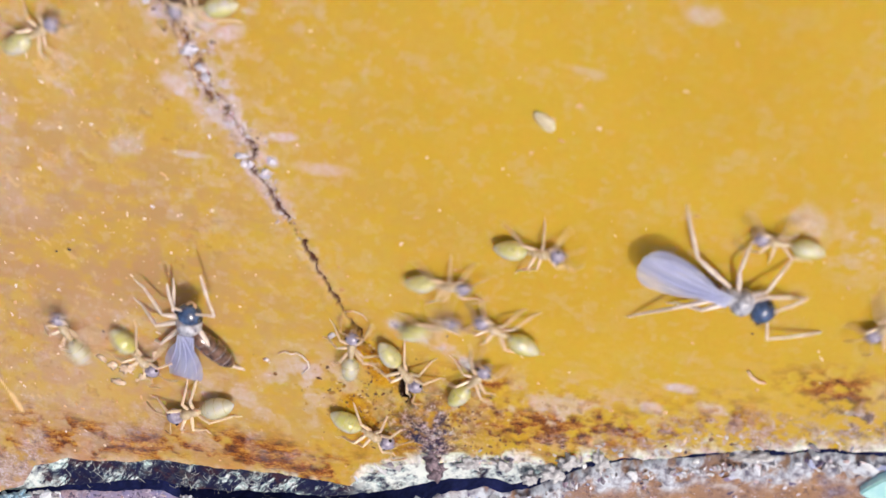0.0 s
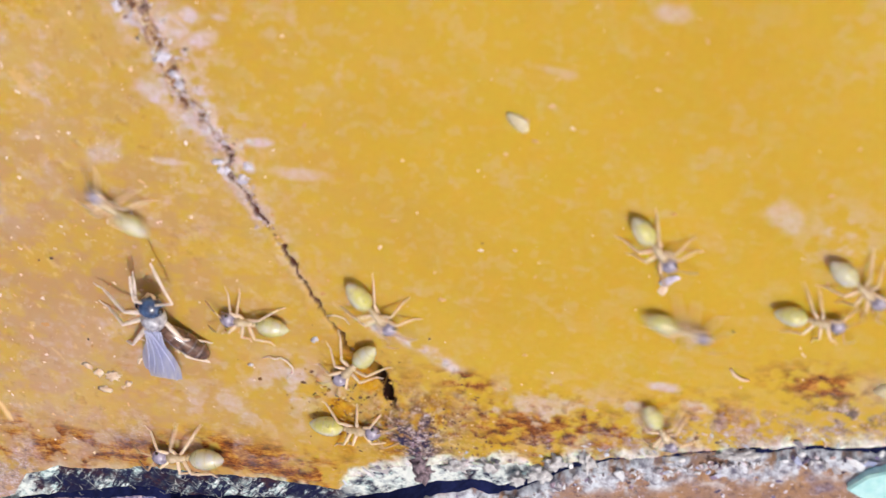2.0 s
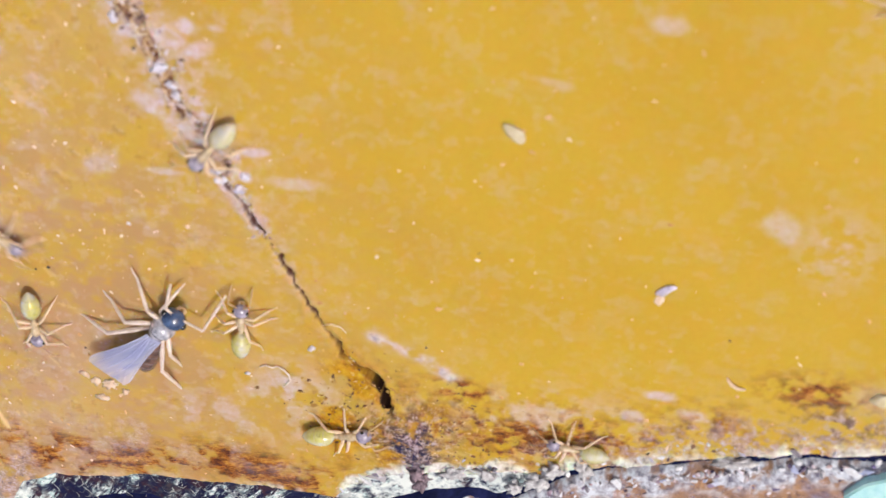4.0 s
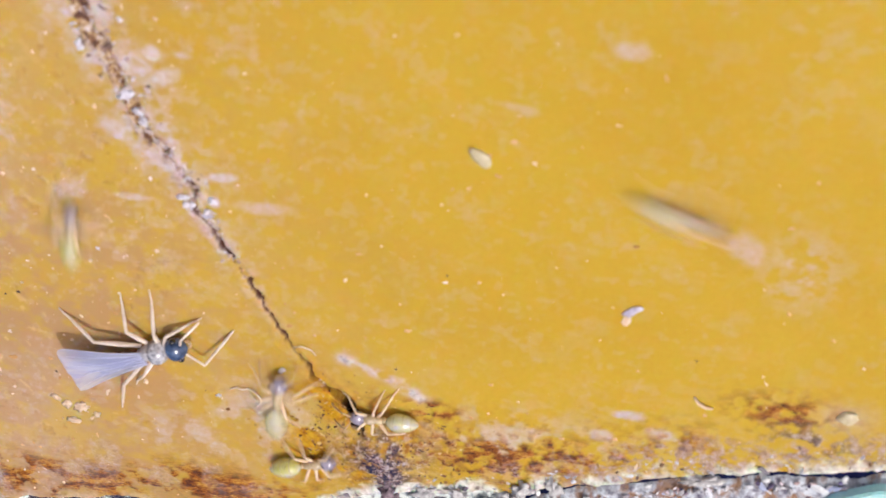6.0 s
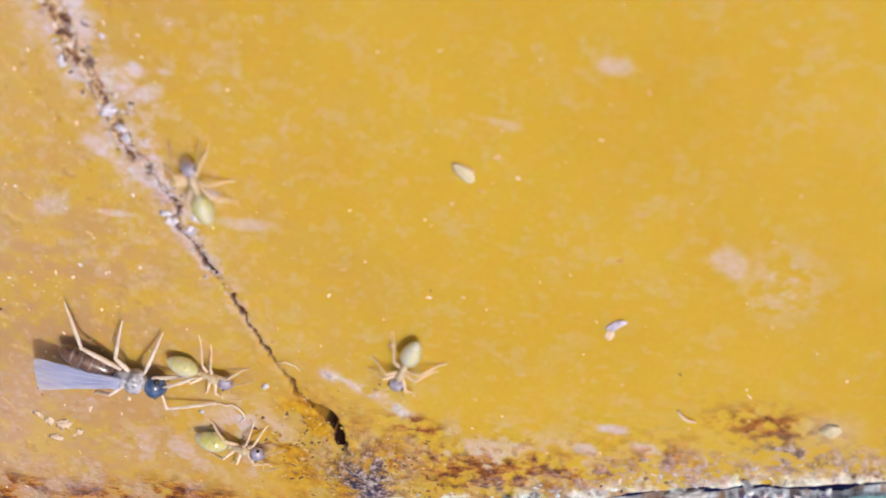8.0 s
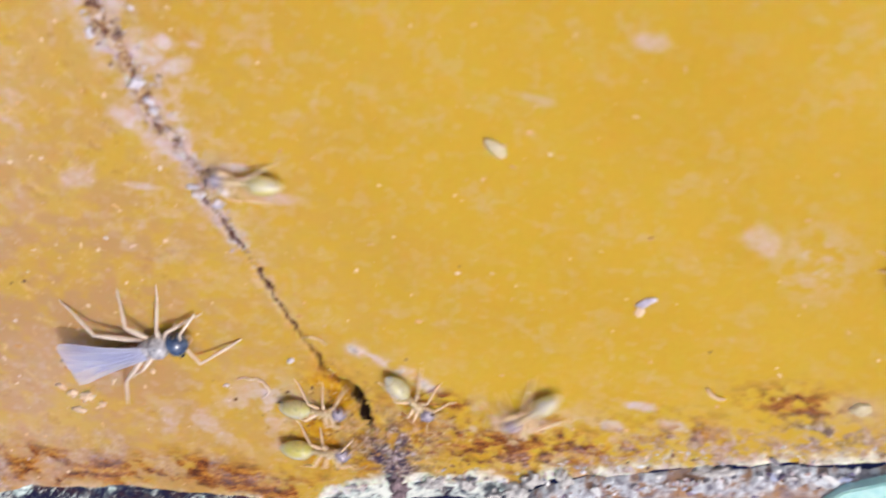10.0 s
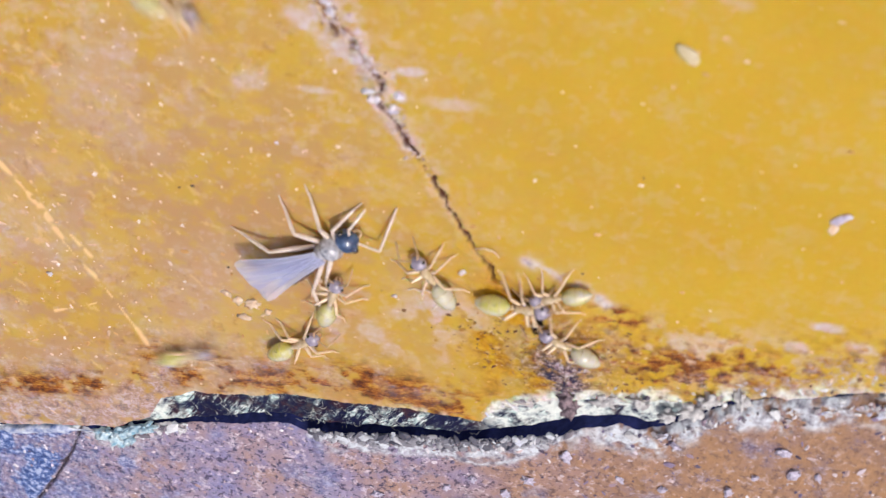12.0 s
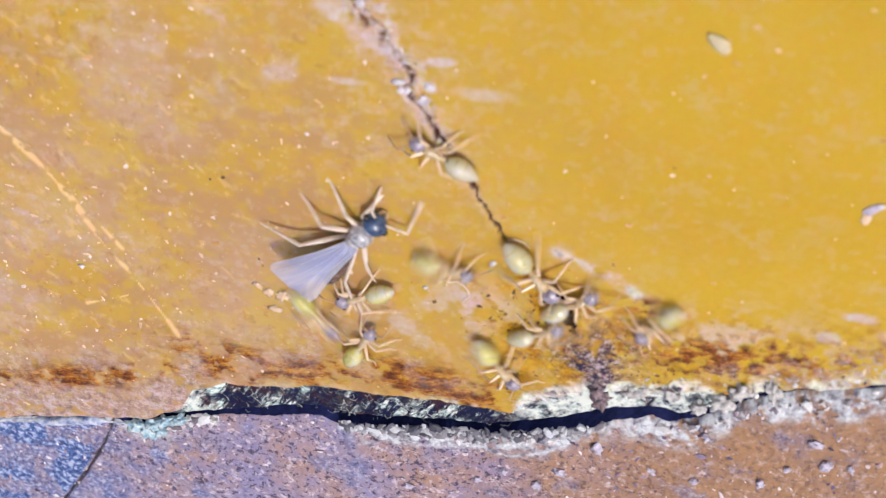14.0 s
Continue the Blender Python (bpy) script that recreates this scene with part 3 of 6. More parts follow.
def lower_floor():
    xs = np.linspace(LEFT, RIGHT, 900)
    b = plan(BRINK, xs, 0.16, 53) + 0.05 * (fbm(xs, xs * 0, 4.0, 95, 3) - 0.5)
    b = b + 0.12 * (1 - smooth(-13.5, -11.5, xs)) - 0.03 * smooth(-11.5, -9.5, xs) * (1 - smooth(-3, -1, xs))
    b = np.minimum(b, np.minimum(plan(FOOT, xs, 0.16, 53), plan(EDGE, xs, 0.22, 51) - 0.06) - 0.03)
    east = smooth(-0.5, 1.5, xs)
    b = b + east * (np.minimum(plan(FOOT, xs, 0.16, 53), plan(EDGE, xs, 0.22, 51) - 0.06) - 0.33 - 0.22 * smooth(0.35, 0.75, fbm(xs, xs * 0, 0.9, 103, 3)) - b)
    rows_y, rows_z = [b + 0.03], [xs * 0 - 4.0]
    for u in np.linspace(0, 1, 210) ** 1.25:
        rows_y.append(b + (BOTTOM - b) * u), rows_z.append(xs * 0 - 0.16)
    y, z = np.array(rows_y), np.array(rows_z)
    x = np.broadcast_to(xs, y.shape).copy()
    d = (b[None, :] - y) * 0.78
    n1, n2 = fbm(x, y, 0.8, 97, 4), fbm(x, y, 3.0, 99, 4)
    joint, _ = to_line(x, y, [(-17.72, -12.24), (-18.31, -13.62), (-19.34, -15.46), (-20.68, -17.47), (-23.27, -22.42)])
    cut = (1 - smooth(0.015, 0.07, joint + 0.16 * (n2 - 0.5))) * 0.9
    pale, _ = to_line(x, y, [(-9.20, -10.51), (-7.24, -10.30), (-4.75, -10.13), (-3.44, -10.44), (-2.32, -9.94), (-1.06, -8.73), (-0.18, -8.01)])
    rim = smooth(-9.2, -8.4, x) * (1 - smooth(-1.5, 0.2, x)) * (1 - smooth(0.35, 0.75, d + 0.5 * (n2 - 0.5)))
    rim = rim + smooth(-1.0, 1.0, x) * (1 - smooth(0.40, 1.00, d + 0.8 * (n1 - 0.5)))
    white = 1.15 * rim * smooth(0.34, 0.54, n2) + 0.9 * np.exp(-(pale / 0.10) ** 2)
    white = white + 1.3 * (spot(x, y, -16.5, -12.6, 0.75, 0.40) + spot(x, y, -15.7, -11.95, 0.7, 0.25)) * smooth(0.3, 0.5, n2) + (1 - smooth(-17, -16, x)) * (1 - smooth(0.12, 0.22, d + 0.1 * (n2 - 0.5))) * 1.0
    blue = smooth(0.0, 0.2, joint) * (1 - smooth(-18.2, -17.4, x - (y + 12.7) * 0.6)) * smooth(0.42, 0.6, n1 + 0.25 * spot(x, y, -19.47, -14.85, 0.95, 1.08))
    blue = blue + 0.3 * (1 - smooth(-18.5, -16.5, x)) + 0.4 * smooth(0.6, 0.75, n1) + 0.30 * (1 - smooth(-18, -8, x)) * smooth(0.45, 0.6, fbm(x, y, 1.6, 98, 4))
    lump = 0.14 * (n1 - 0.5) + 0.10 * (n2 - 0.5) + 0.05 * (fbm(x, y, 9, 101, 2) - 0.5) + 0.12 * rim * (n2 - 0.4) - 0.2 * cut
    lump = lump - (0.10 + 0.22 * smooth(1.0, 3.0, x)) * np.exp(-d / (0.08 + 0.05 * smooth(1.0, 3.0, x)))
    calm = smooth(LEFT, LEFT + 2, x) * (1 - smooth(RIGHT - 2, RIGHT, x)) * smooth(BOTTOM, BOTTOM + 2, y)
    z[1:] = (z + calm * lump)[1:]
    x[:, 0], x[:, -1] = -FAR, FAR
    y[-1, :] = -FAR
    # the last strip, the wall down into the gap, takes the painted shade VOID
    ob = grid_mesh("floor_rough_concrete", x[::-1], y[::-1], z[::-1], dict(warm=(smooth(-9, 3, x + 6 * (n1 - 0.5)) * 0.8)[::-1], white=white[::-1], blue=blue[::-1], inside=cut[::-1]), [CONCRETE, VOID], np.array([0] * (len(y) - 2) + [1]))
    return tagged(ob, "rough brown floor with purple grit beside the painted slab", "floor", kind="structure")


# plain sheet under the gap, coloured as dark as the shade down there
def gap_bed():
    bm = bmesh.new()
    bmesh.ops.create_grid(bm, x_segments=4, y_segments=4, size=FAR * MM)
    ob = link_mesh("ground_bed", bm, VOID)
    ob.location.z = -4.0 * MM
    return tagged(ob, "bed at the bottom of the gap, with the gap's shade in its colour", "dirt", kind="structure")


slab, floor_sheet, bed = painted_slab(), lower_floor(), gap_bed()


# ---- loose crumbs and dust ----
ICO = bmesh.new()
bmesh.ops.create_icosphere(ICO, subdivisions=1, radius=1)
ICO_V = np.array([v.co[:] for v in ICO.verts])
ICO_F = np.array([[v.index for v in f.verts] for f in ICO.faces])
ICO.free()


def height_at(x, y):
    e, g = plan(EDGE, x, 0.22, 51), plan(FOOT, x, 0.16, 53)
    depth = crack_depth(x, y)[0]
    heap = 0.22 * spot(x, y, -0.71, -4.86, 0.93, 0.99) + 0.10 * spot(x, y, -2.04, -4.39, 1.43, 1.23)
    return np.where(y > e, heap - np.minimum(depth, 0.30), np.where(y > g, -0.22, -0.20))


def crumbs(name, rng, x, y, size, mat, label, flat=0.6, category="debris"):
    """Many small angular grains, joined."""
    off = crack_depth(x, y)[0] < 0.45
    x, y, size = x[off], y[off], size[off]
    z = height_at(x, y)
    n = len(x)
    shape = ICO_V[None] * (0.4 + 1.0 * rng.random((n, 12, 1)))
    shape = shape * (size[:, None, None] * np.stack([0.6 + 1.6 * rng.random(n) ** 2, 0.5 + 0.7 * rng.random(n), flat * (0.4 + 0.9 * rng.random(n))], 1)[:, None, :])
    a = rng.random(n) * 6.283
    ca, sa = np.cos(a)[:, None], np.sin(a)[:, None]
    px_, py_ = shape[..., 0] * ca - shape[..., 1] * sa, shape[..., 0] * sa + shape[..., 1] * ca
    co = np.stack([px_ + x[:, None], py_ + y[:, None], shape[..., 2] + (z + 0.3 * size * flat)[:, None]], -1).reshape(-1, 3) * MM
    faces = (ICO_F[None] + 12 * np.arange(n)[:, None, None]).reshape(-1, 3)
    me = bpy.data.meshes.new(name)
    me.from_pydata(co.tolist(), [], faces.tolist())
    me.materials.append(mat)
    return tagged(new(name, me), label, category, kind="stuff")


def all_crumbs():
    rng = np.random.default_rng(4)
    line = np.array(CRACK)
    k = rng.random(900) ** 1.5 * 17.0
    i = k.astype(int)
    p = line[i] + (line[i + 1] - line[i]) * (k - i)[:, None]
    spread = np.interp(k, [0, 8, 12, 18], [0.30, 0.26, 0.18, 0.11])
    x, y = p[:, 0] + rng.normal(0, 1, 900) * spread, p[:, 1] + rng.normal(0, 1, 900) * spread * 0.9
    crumbs("crack_crumbs", rng, x, y, 0.018 + 0.085 * rng.random(900) ** 3.5, CRUMB_GREY, "pale grey crumbs lying along the crack")
    n = 3000
    x, y = -0.7 + rng.normal(0, 0.75, n), -5.0 + rng.normal(0, 0.7, n)
    x[600:], y[600:] = -2.4 + rng.normal(0, 0.8, n - 600), -3.7 + rng.normal(0, 0.9, n - 600)
    x[2100:], y[2100:] = -0.2 + rng.normal(0, 1.9, 900), -4.3 + rng.normal(0, 0.8, 900)
    keep = y > plan(EDGE, x, 0.22, 51) + 0.1
    crumbs("soil_crumbs", rng, x[keep], y[keep], (0.017 + 0.058 * rng.random(n) ** 3.0)[keep], CRUMB_SOIL, "dark and amber soil crumbs heaped at the nest hole")
    n = 1500
    x = np.concatenate([rng.uniform(-3.4, 14, 500), rng.uniform(-16.4, -13.6, 300), rng.uniform(-9.3, -1, 700)])
    b, e = plan(BRINK, x, 0.16, 53), plan(EDGE, x, 0.22, 51)
    y = b + (rng.random(n) * 1.3 - 0.75) * 0.38
    y = np.where(x > -1.0, plan(FOOT, x, 0.16, 53) - 0.60 - 0.40 * rng.random(n) ** 1.4, y)
    y[:140] = (e + rng.normal(0.05, 0.12, n))[:140]
    size = 0.024 + 0.17 * rng.random(n) ** 4
    crumbs("edge_rubble", rng, x[:800], y[:800], size[:800], CRUMB_WHITE, "white and grey mortar crumbs along the gap", 0.7)
    crumbs("gap_rubble", rng, x[800:], y[800:], size[800:], CRUMB_DULL, "grey-brown rubble along the lip of the gap", 0.7)
    n = 620
    x = rng.uniform(0.5, 15, n)
    y = plan(EDGE, x, 0.22, 51) + 0.04 + np.abs(rng.normal(0, 0.30, n)) + 0.25 * rng.random(n) ** 2
    crumbs("edge_grit", rng, x, y, 0.016 + 0.08 * rng.random(n) ** 4, CRUMB_MIXED, "amber, brown and bluish grit along the slab's edge", 0.55)
    n = 2600
    x, y = 15 - rng.random(n) ** 0.55 * 39, -12 + 25 * rng.random(n) ** 1.25
    keep = y > plan(EDGE, x, 0.22, 51) + 0.3
    crumbs("paint_dust", rng, x[keep], y[keep], (0.012 + 0.075 * rng.random(n) ** 6)[keep], CRUMB_PALE, "pale dust specks scattered over the paint", 0.5, "dust")
    n = 900
    x, y = 13 - rng.random(n) ** 0.34 * 36, -12 + 25 * rng.random(n) ** 1.1
    keep = y > plan(EDGE, x, 0.22, 51) + 0.4
    crumbs("sand_specks", rng, x[keep], y[keep], ((0.018 + 0.066 * rng.random(n) ** 2.6) * (1 - 0.45 * smooth(-9, -2, x)))[keep], CRUMB_SAND, "pinkish white sand specks stuck to the paint", 0.6, "sand")
    n = 6000
    x = rng.uniform(-24, 14, n)
    y = plan(BRINK, x, 0.16, 53) - 0.15 - rng.random(n) ** 1.3 * 7
    crumbs("floor_grit", rng, x, y, 0.016 + 0.10 * rng.random(n) ** 5, CRUMB_FLOOR, "purple and grey grit on the rough floor", 0.6)


def tube(bm, points, radii, sides=6, cap=True):
    """A tapered tube along points (millimetres)."""
    pts = [Vector(p) * MM for p in points]
    rings = []
    for i, p in enumerate(pts):
        way = (pts[min(i + 1, len(pts) - 1)] - pts[max(i - 1, 0)]).normalized()
        side = way.cross(Vector((0, 0, 1)))
        side = side.normalized() if side.length > 1e-6 else Vector((1, 0, 0))
        up = side.cross(way)
        rings.append([bm.verts.new(p + (side * math.cos(2 * math.pi * k / sides) + up * math.sin(2 * math.pi * k / sides)) * radii[i] * MM) for k in range(sides)])
    for r0, r1 in zip(rings, rings[1:]):
        for k in range(sides):
            bm.faces.new((r0[k], r0[(k + 1) % sides], r1[(k + 1) % sides], r1[k]))
    if cap:
        bm.faces.new(rings[0][::-1])
        bm.faces.new(rings[-1])
    return bm


def splinters():
    """Loose wood fibres in the dark chipped edge."""
    rng = random.Random(9)
    bm = bmesh.new()
    for k in range(140):
        x = rng.uniform(-13.4, -3.4)
        if k % 3 == 0:
            x = rng.choice([-9.3, -12.6, -6.5]) + rng.gauss(0, 0.5)
        e = float(plan(EDGE, np.array([x]), 0.22, 51)[0])
        g = float(plan(FOOT, np.array([x]), 0.16, 53)[0])
        y, a, n = rng.uniform(g + 0.1, e), rng.gauss(0.95, 0.5), rng.uniform(0.15, 0.6)
        z = -0.16
        tube(bm, [(x, y, z), (x + n * 0.5 * math.cos(a), y + n * 0.5 * math.sin(a), z + 0.12), (x + n * math.cos(a + 0.3), y + n * math.sin(a + 0.3), z + 0.16)],
             [0.010, 0.009, 0.004], 4, False)
    m = crumb_material("pale_wood_fibre", (0.0, (0.03, 0.03, 0.06)), (0.4, (0.24, 0.26, 0.30)), (0.8, (0.75, 0.80, 0.72)))
    return tagged(link_mesh("wood_splinters", bm, m), "fine pale wood fibres in the chipped edge", "splinters", kind="stuff")


all_crumbs()
splinters()


def mortar_bead():
    """Lumpy pale mortar squeezed out where the slab's edge meets the floor."""
    xs = np.linspace(-26.0, -15.2, 150)
    mid = 0.5 * (plan(FOOT, xs, 0.16, 53) + plan(BRINK, xs, 0.16, 53)) + 0.05
    fat = (0.02 + 0.15 * smooth(0.42, 0.60, fbm(xs, xs * 0, 0.8, 121, 3))) * smooth(-26, -25, xs) * (1 - smooth(-15.8, -15.2, xs)) + 0.01
    wave = 0.10 * (fbm(xs, xs * 0, 1.4, 123, 3) - 0.5)
    bm = tube(bmesh.new(), [(float(a), float(b + c), -0.05) for a, b, c in zip(xs, mid, wave)], [float(f) for f in fat], 8)
    for v in bm.verts:
        v.co += Vector((0, 0.14, 0.10)) * MM * noise.noise(v.co / MM * 2.6)
    m = body_material("pale_blue_mortar", (0.10, 0.17, 0.45), (0.84, 0.90, 0.97), 0.5, 0.0, 0.3, 3.0)
    return tagged(link_mesh("mortar_bead", bm, m), "pale bluish mortar bead along the foot of the slab", "mortar")


mortar_bead()


# ---- single loose bits ----
def pebble(name, x, y, size, mat, label, category, turn=0.0, seed=1, z=None, rough=0.28):
    bm = bmesh.new()
    bmesh.ops.create_icosphere(bm, subdivisions=3, radius=1)
    for v in bm.verts:
        k = 0.86 + rough * noise.noise(v.co * (1.1 + rough) + Vector((seed * 7.1, 0, 0)))
        v.co = Vector((v.co.x * size[0], v.co.y * size[1], max(v.co.z, -0.75) * size[2])) * k * MM
    low = min(v.co.z for v in bm.verts)
    for v in bm.verts:
        v.co.z -= low
    ob = link_mesh(name, bm, mat)
    ob.matrix_basis = pose(x * MM, y * MM, (float(height_at(np.array([x]), np.array([y]))[0]) - 0.02 if z is None else z) * MM, 0, 0, turn)
    return tagged(ob, label, category)


IVORY = body_material("ivory_husk", (0.54, 0.46, 0.27), (0.72, 0.65, 0.48), 0.5, 0.2)
FIBRE = body_material("whitish_fibre", (0.78, 0.66, 0.56), (0.90, 0.84, 0.78), 0.4, 0.2)
SILVER = body_material("pale_blue_flake", (0.66, 0.60, 0.66), (0.86, 0.82, 0.90), 0.4, 0.0, 0.6)
TAN = body_material("yellowish_flake", (0.72, 0.50, 0.32), (0.88, 0.72, 0.58), 0.5)
DIRT = body_material("brown_black_dirt", (0.04, 0.025, 0.025), (0.12, 0.08, 0.07), 0.8)
LIME = body_material("white_lime_mortar", (0.36, 0.34, 0.36), (0.84, 0.85, 0.84), 0.7, scale=5.0)
CYAN_LIME = body_material("cyan_white_mortar", (0.20, 0.42, 0.58), (0.86, 0.95, 0.95), 0.5, scale=5.0)
CLOD = body_material("lilac_brown_dirt", (0.05, 0.035, 0.05), (0.40, 0.30, 0.34), 0.7, scale=7.0)
QUARTZ = body_material("clear_quartz", (0.80, 0.82, 0.84), (0.95, 0.95, 0.95), 0.05, 0.0, 1.0)
LILAC = body_material("lilac_grey_grit", (0.40, 0.36, 0.48), (0.76, 0.73, 0.90), 0.4, scale=5.0)
PLASTER = body_material("pale_lilac_plaster", (0.60, 0.56, 0.64), (0.82, 0.81, 0.92), 0.6, scale=6.0)
AQUA = body_material("pale_aqua_plastic", (0.40, 0.78, 0.78), (0.62, 0.92, 0.90), 0.3, 0.1)


def loose_bits():
    pebble("seed_husk", 2.13, 6.85, (0.43, 0.23, 0.10), IVORY, "small ivory oval husk lying on the ochre paint", "husk", -36, 2)
    pebble("flake", 6.45, 2.22, (0.34, 0.15, 0.05), LILAC, "pale bluish flake stuck on the ochre paint", "flake", 42, 3, rough=0.4)
    pebble("flake", 6.29, 1.82, (0.20, 0.13, 0.02), TAN, "dull tan flake beside a bluish one", "flake", 70, 4, rough=0.4)
    pebble("crumb", 12.72, -0.70, (0.36, 0.26, 0.12), IVORY, "rounded whitish crumb near the slab's edge", "crumb", 10, 5)
    for k, (x, y, sx, sy, a) in enumerate(((-10.50, -4.49, 0.30, 0.20, 20), (-10.95, -4.44, 0.24, 0.16, 70), (-10.84, -5.11, 0.34, 0.13, 5), (-11.29, -4.20, 0.22, 0.12, 150), (-10.00, -4.73, 0.16, 0.13, 40))):
        pebble("paint_flake", x, y, (sx * 0.85, sy * 0.9, 0.035), TAN, "yellowish flake of dry paint on the slab", "flake", a, 10 + k, z=-0.025, rough=1.0)["group"] = "dry paint flakes"
    for k, (x, y, s) in enumerate(((-5.88, -3.16, 0.10), (-3.77, -1.75, 0.15), (-5.60, 3.95, 0.16), (-6.18, 4.11, 0.17), (-9.05, 2.13, 0.08), (-17.26, -4.58, 0.14))):
        pebble("grain", x, y, (s * 0.8, s * 0.6, s * 0.4), SILVER, "glassy white sand grain on the slab", "grain", 31 * k, 20 + k, rough=0.9)["group"] = "white sand grains"
    for k, (x, y, sx, sy, a) in enumerate(((-8.63, 9.08, 0.16, 0.20, 10), (-7.56, 7.60, 0.22, 0.20, 60), (-7.22, 7.10, 0.18, 0.16, 20), (-7.12, 6.78, 0.13, 0.17, 80), (-6.26, 4.38, 0.20, 0.09, 8), (-6.02, 4.14, 0.09, 0.15, -20), (-7.42, 9.95, 0.09, 0.08, 0), (-5.42, 4.32, 0.12, 0.14, 30))):
        pebble("plaster_clump", x, y, (sx, sy, 0.07), PLASTER, "pale lilac plaster clump stuck beside the crack", "plaster", a, 120 + k, z=-0.075, rough=1.0)["group"] = "plaster clumps"
    for k, (x, y, sx, sy, sz, a) in enumerate(((-0.62, -6.30, 0.24, 0.40, 0.20, 12), (-0.42, -6.75, 0.20, 0.36, 0.18, -20), (-0.75, -5.75, 0.18, 0.30, 0.14, 35))):
        pebble("dirt_clump", x, y, (sx, sy, sz), CLOD, "dark lilac-brown clump of dirt on the chipped edge", "dirt", a, 60 + k, z=-0.10, rough=1.1)["group"] = "dirt clumps"
    bm = tube(bmesh.new(), [(-5.47, -2.80, 0.04), (-5.25, -2.66, 0.08), (-5.05, -2.71, 0.10), (-4.88, -2.62, 0.10), (-4.68, -2.72, 0.11), (-4.52, -2.93, 0.11), (-4.50, -3.14, 0.10), (-4.62, -3.30, 0.07), (-4.74, -3.50, 0.03)], [0.016, 0.024, 0.026, 0.026, 0.028, 0.028, 0.026, 0.022, 0.014])
    tagged(link_mesh("curled_fibre", bm, FIBRE), "thin curled whitish fibre resting on the slab", "fibre")
    bm = tube(bmesh.new(), [(-3.35, -0.74, 0.04), (-3.09, -0.58, 0.14), (-2.79, -0.67, 0.14), (-2.68, -0.96, 0.04)], [0.012, 0.016, 0.016, 0.01])
    tagged(link_mesh("curled_fibre", bm, FIBRE), "short curled whitish fibre beside the crack", "fibre")
    bm = tube(bmesh.new(), [(8.42, -0.66, 0.05), (8.56, -0.84, 0.10), (8.76, -0.97, 0.10), (8.97, -1.02, 0.04)], [0.04, 0.055, 0.05, 0.035])
    tagged(link_mesh("twig_scrap", bm, TAN), "short pale twig scrap on the ochre paint", "twig")
    for k, (x, y, s) in enumerate(((-11.84, 0.04, 0.07), (-12.27, -0.11, 0.05), (-11.11, -3.08, 0.05), (8.35, 0.68, 0.05), (1.23, 2.67, 0.04), (-0.29, -1.12, 0.05), (-5.64, -5.73, 0.05))):
        pebble("dark_grain", x, y, (s * 1.0, s * 0.8, s * 0.5), DIRT, "tiny black grain of dirt on the paint", "grain", 50 * k, 40 + k)["group"] = "black dirt grains"
    for k, (x, y, sx, sy, a) in enumerate(((-16.75, -12.30, 0.34, 0.22, 20), (-16.35, -12.62, 0.40, 0.26, -30), (-16.05, -12.05, 0.36, 0.20, 30), (-15.60, -11.82, 0.42, 0.18, 25), (-15.10, -11.62, 0.34, 0.16, 22), (-15.85, -12.35, 0.24, 0.18, 70))):
        pebble("mortar_chip", x, y + 0.18, (sx * 1.1, sy * 1.2, 0.16), CYAN_LIME, "pale cyan-white mortar chip wedged in the gap", "mortar", a, 80 + k, z=-0.18, rough=1.1)["group"] = "pale mortar chips"
    for k, (x, y, sx, sy, a) in enumerate(((0.55, -6.15, 0.42, 0.30, 20), (1.6, -5.95, 0.36, 0.24, -15), (3.2, -5.95, 0.40, 0.34, 60), (3.6, -5.35, 0.34, 0.26, 10), (2.5, -6.35, 0.26, 0.22, 40), (4.6, -5.15, 0.22, 0.42, 5), (8.9, -3.95, 0.55, 0.16, 16))):
        pebble("mortar_lump", x, y, (sx, sy, 0.20), LIME, "rough white mortar lump on the slab's chipped edge", "mortar", a, 70 + k, z=-0.14, rough=1.1)["group"] = "white mortar lumps"
    for k, (x, y, s) in enumerate(((10.79, -3.59, 0.15), (13.01, -3.15, 0.13), (9.16, -4.14, 0.12), (7.4, -4.55, 0.13), (4.1, -5.5, 0.12))):
        pebble("quartz_grain", x, y, (s, s * 0.8, s * 0.8), QUARTZ, "glinting quartz grain among the edge rubble", "grain", 70 * k, 50 + k, z=-0.06)["group"] = "quartz grains"
    for k, (x, y, sx, sy) in enumerate(((6.00, -7.36, 0.21, 0.16), (6.41, -8.27, 0.24, 0.16), (4.56, -9.58, 0.22, 0.13), (1.17, -9.91, 0.18, 0.10), (2.53, -10.00, 0.16, 0.11), (5.29, -8.71, 0.13, 0.10), (7.14, -8.20, 0.16, 0.11), (2.78, -7.89, 0.19, 0.10), (-0.59, -9.27, 0.16, 0.24), (-4.53, -11.83, 0.18, 0.14), (-2.52, -11.63, 0.21, 0.16), (-1.79, -10.74, 0.24, 0.18), (-6.96, -12.86, 0.21, 0.13), (-3.64, -11.18, 0.18, 0.14))):
        pebble("floor_lump", x, y, (sx, sy, 0.08), LILAC, "lilac-grey lump of grit on the rough floor", "grit", 47 * k, 100 + k, z=-0.20, rough=1.0)["group"] = "floor lumps"
    bm = bmesh.new()
    top = [bm.verts.new(Vector(p) * MM) for p in ((12.22, -4.69, 0.16), (12.76, -3.96, 0.2), (13.87, -3.33, 0.22), (16.04, -2.93, 0.22), (16.54, -5.41, 0.2), (13.79, -5.32, 0.18), (12.82, -5.02, 0.16))]
    bm.faces.new(top[::-1])
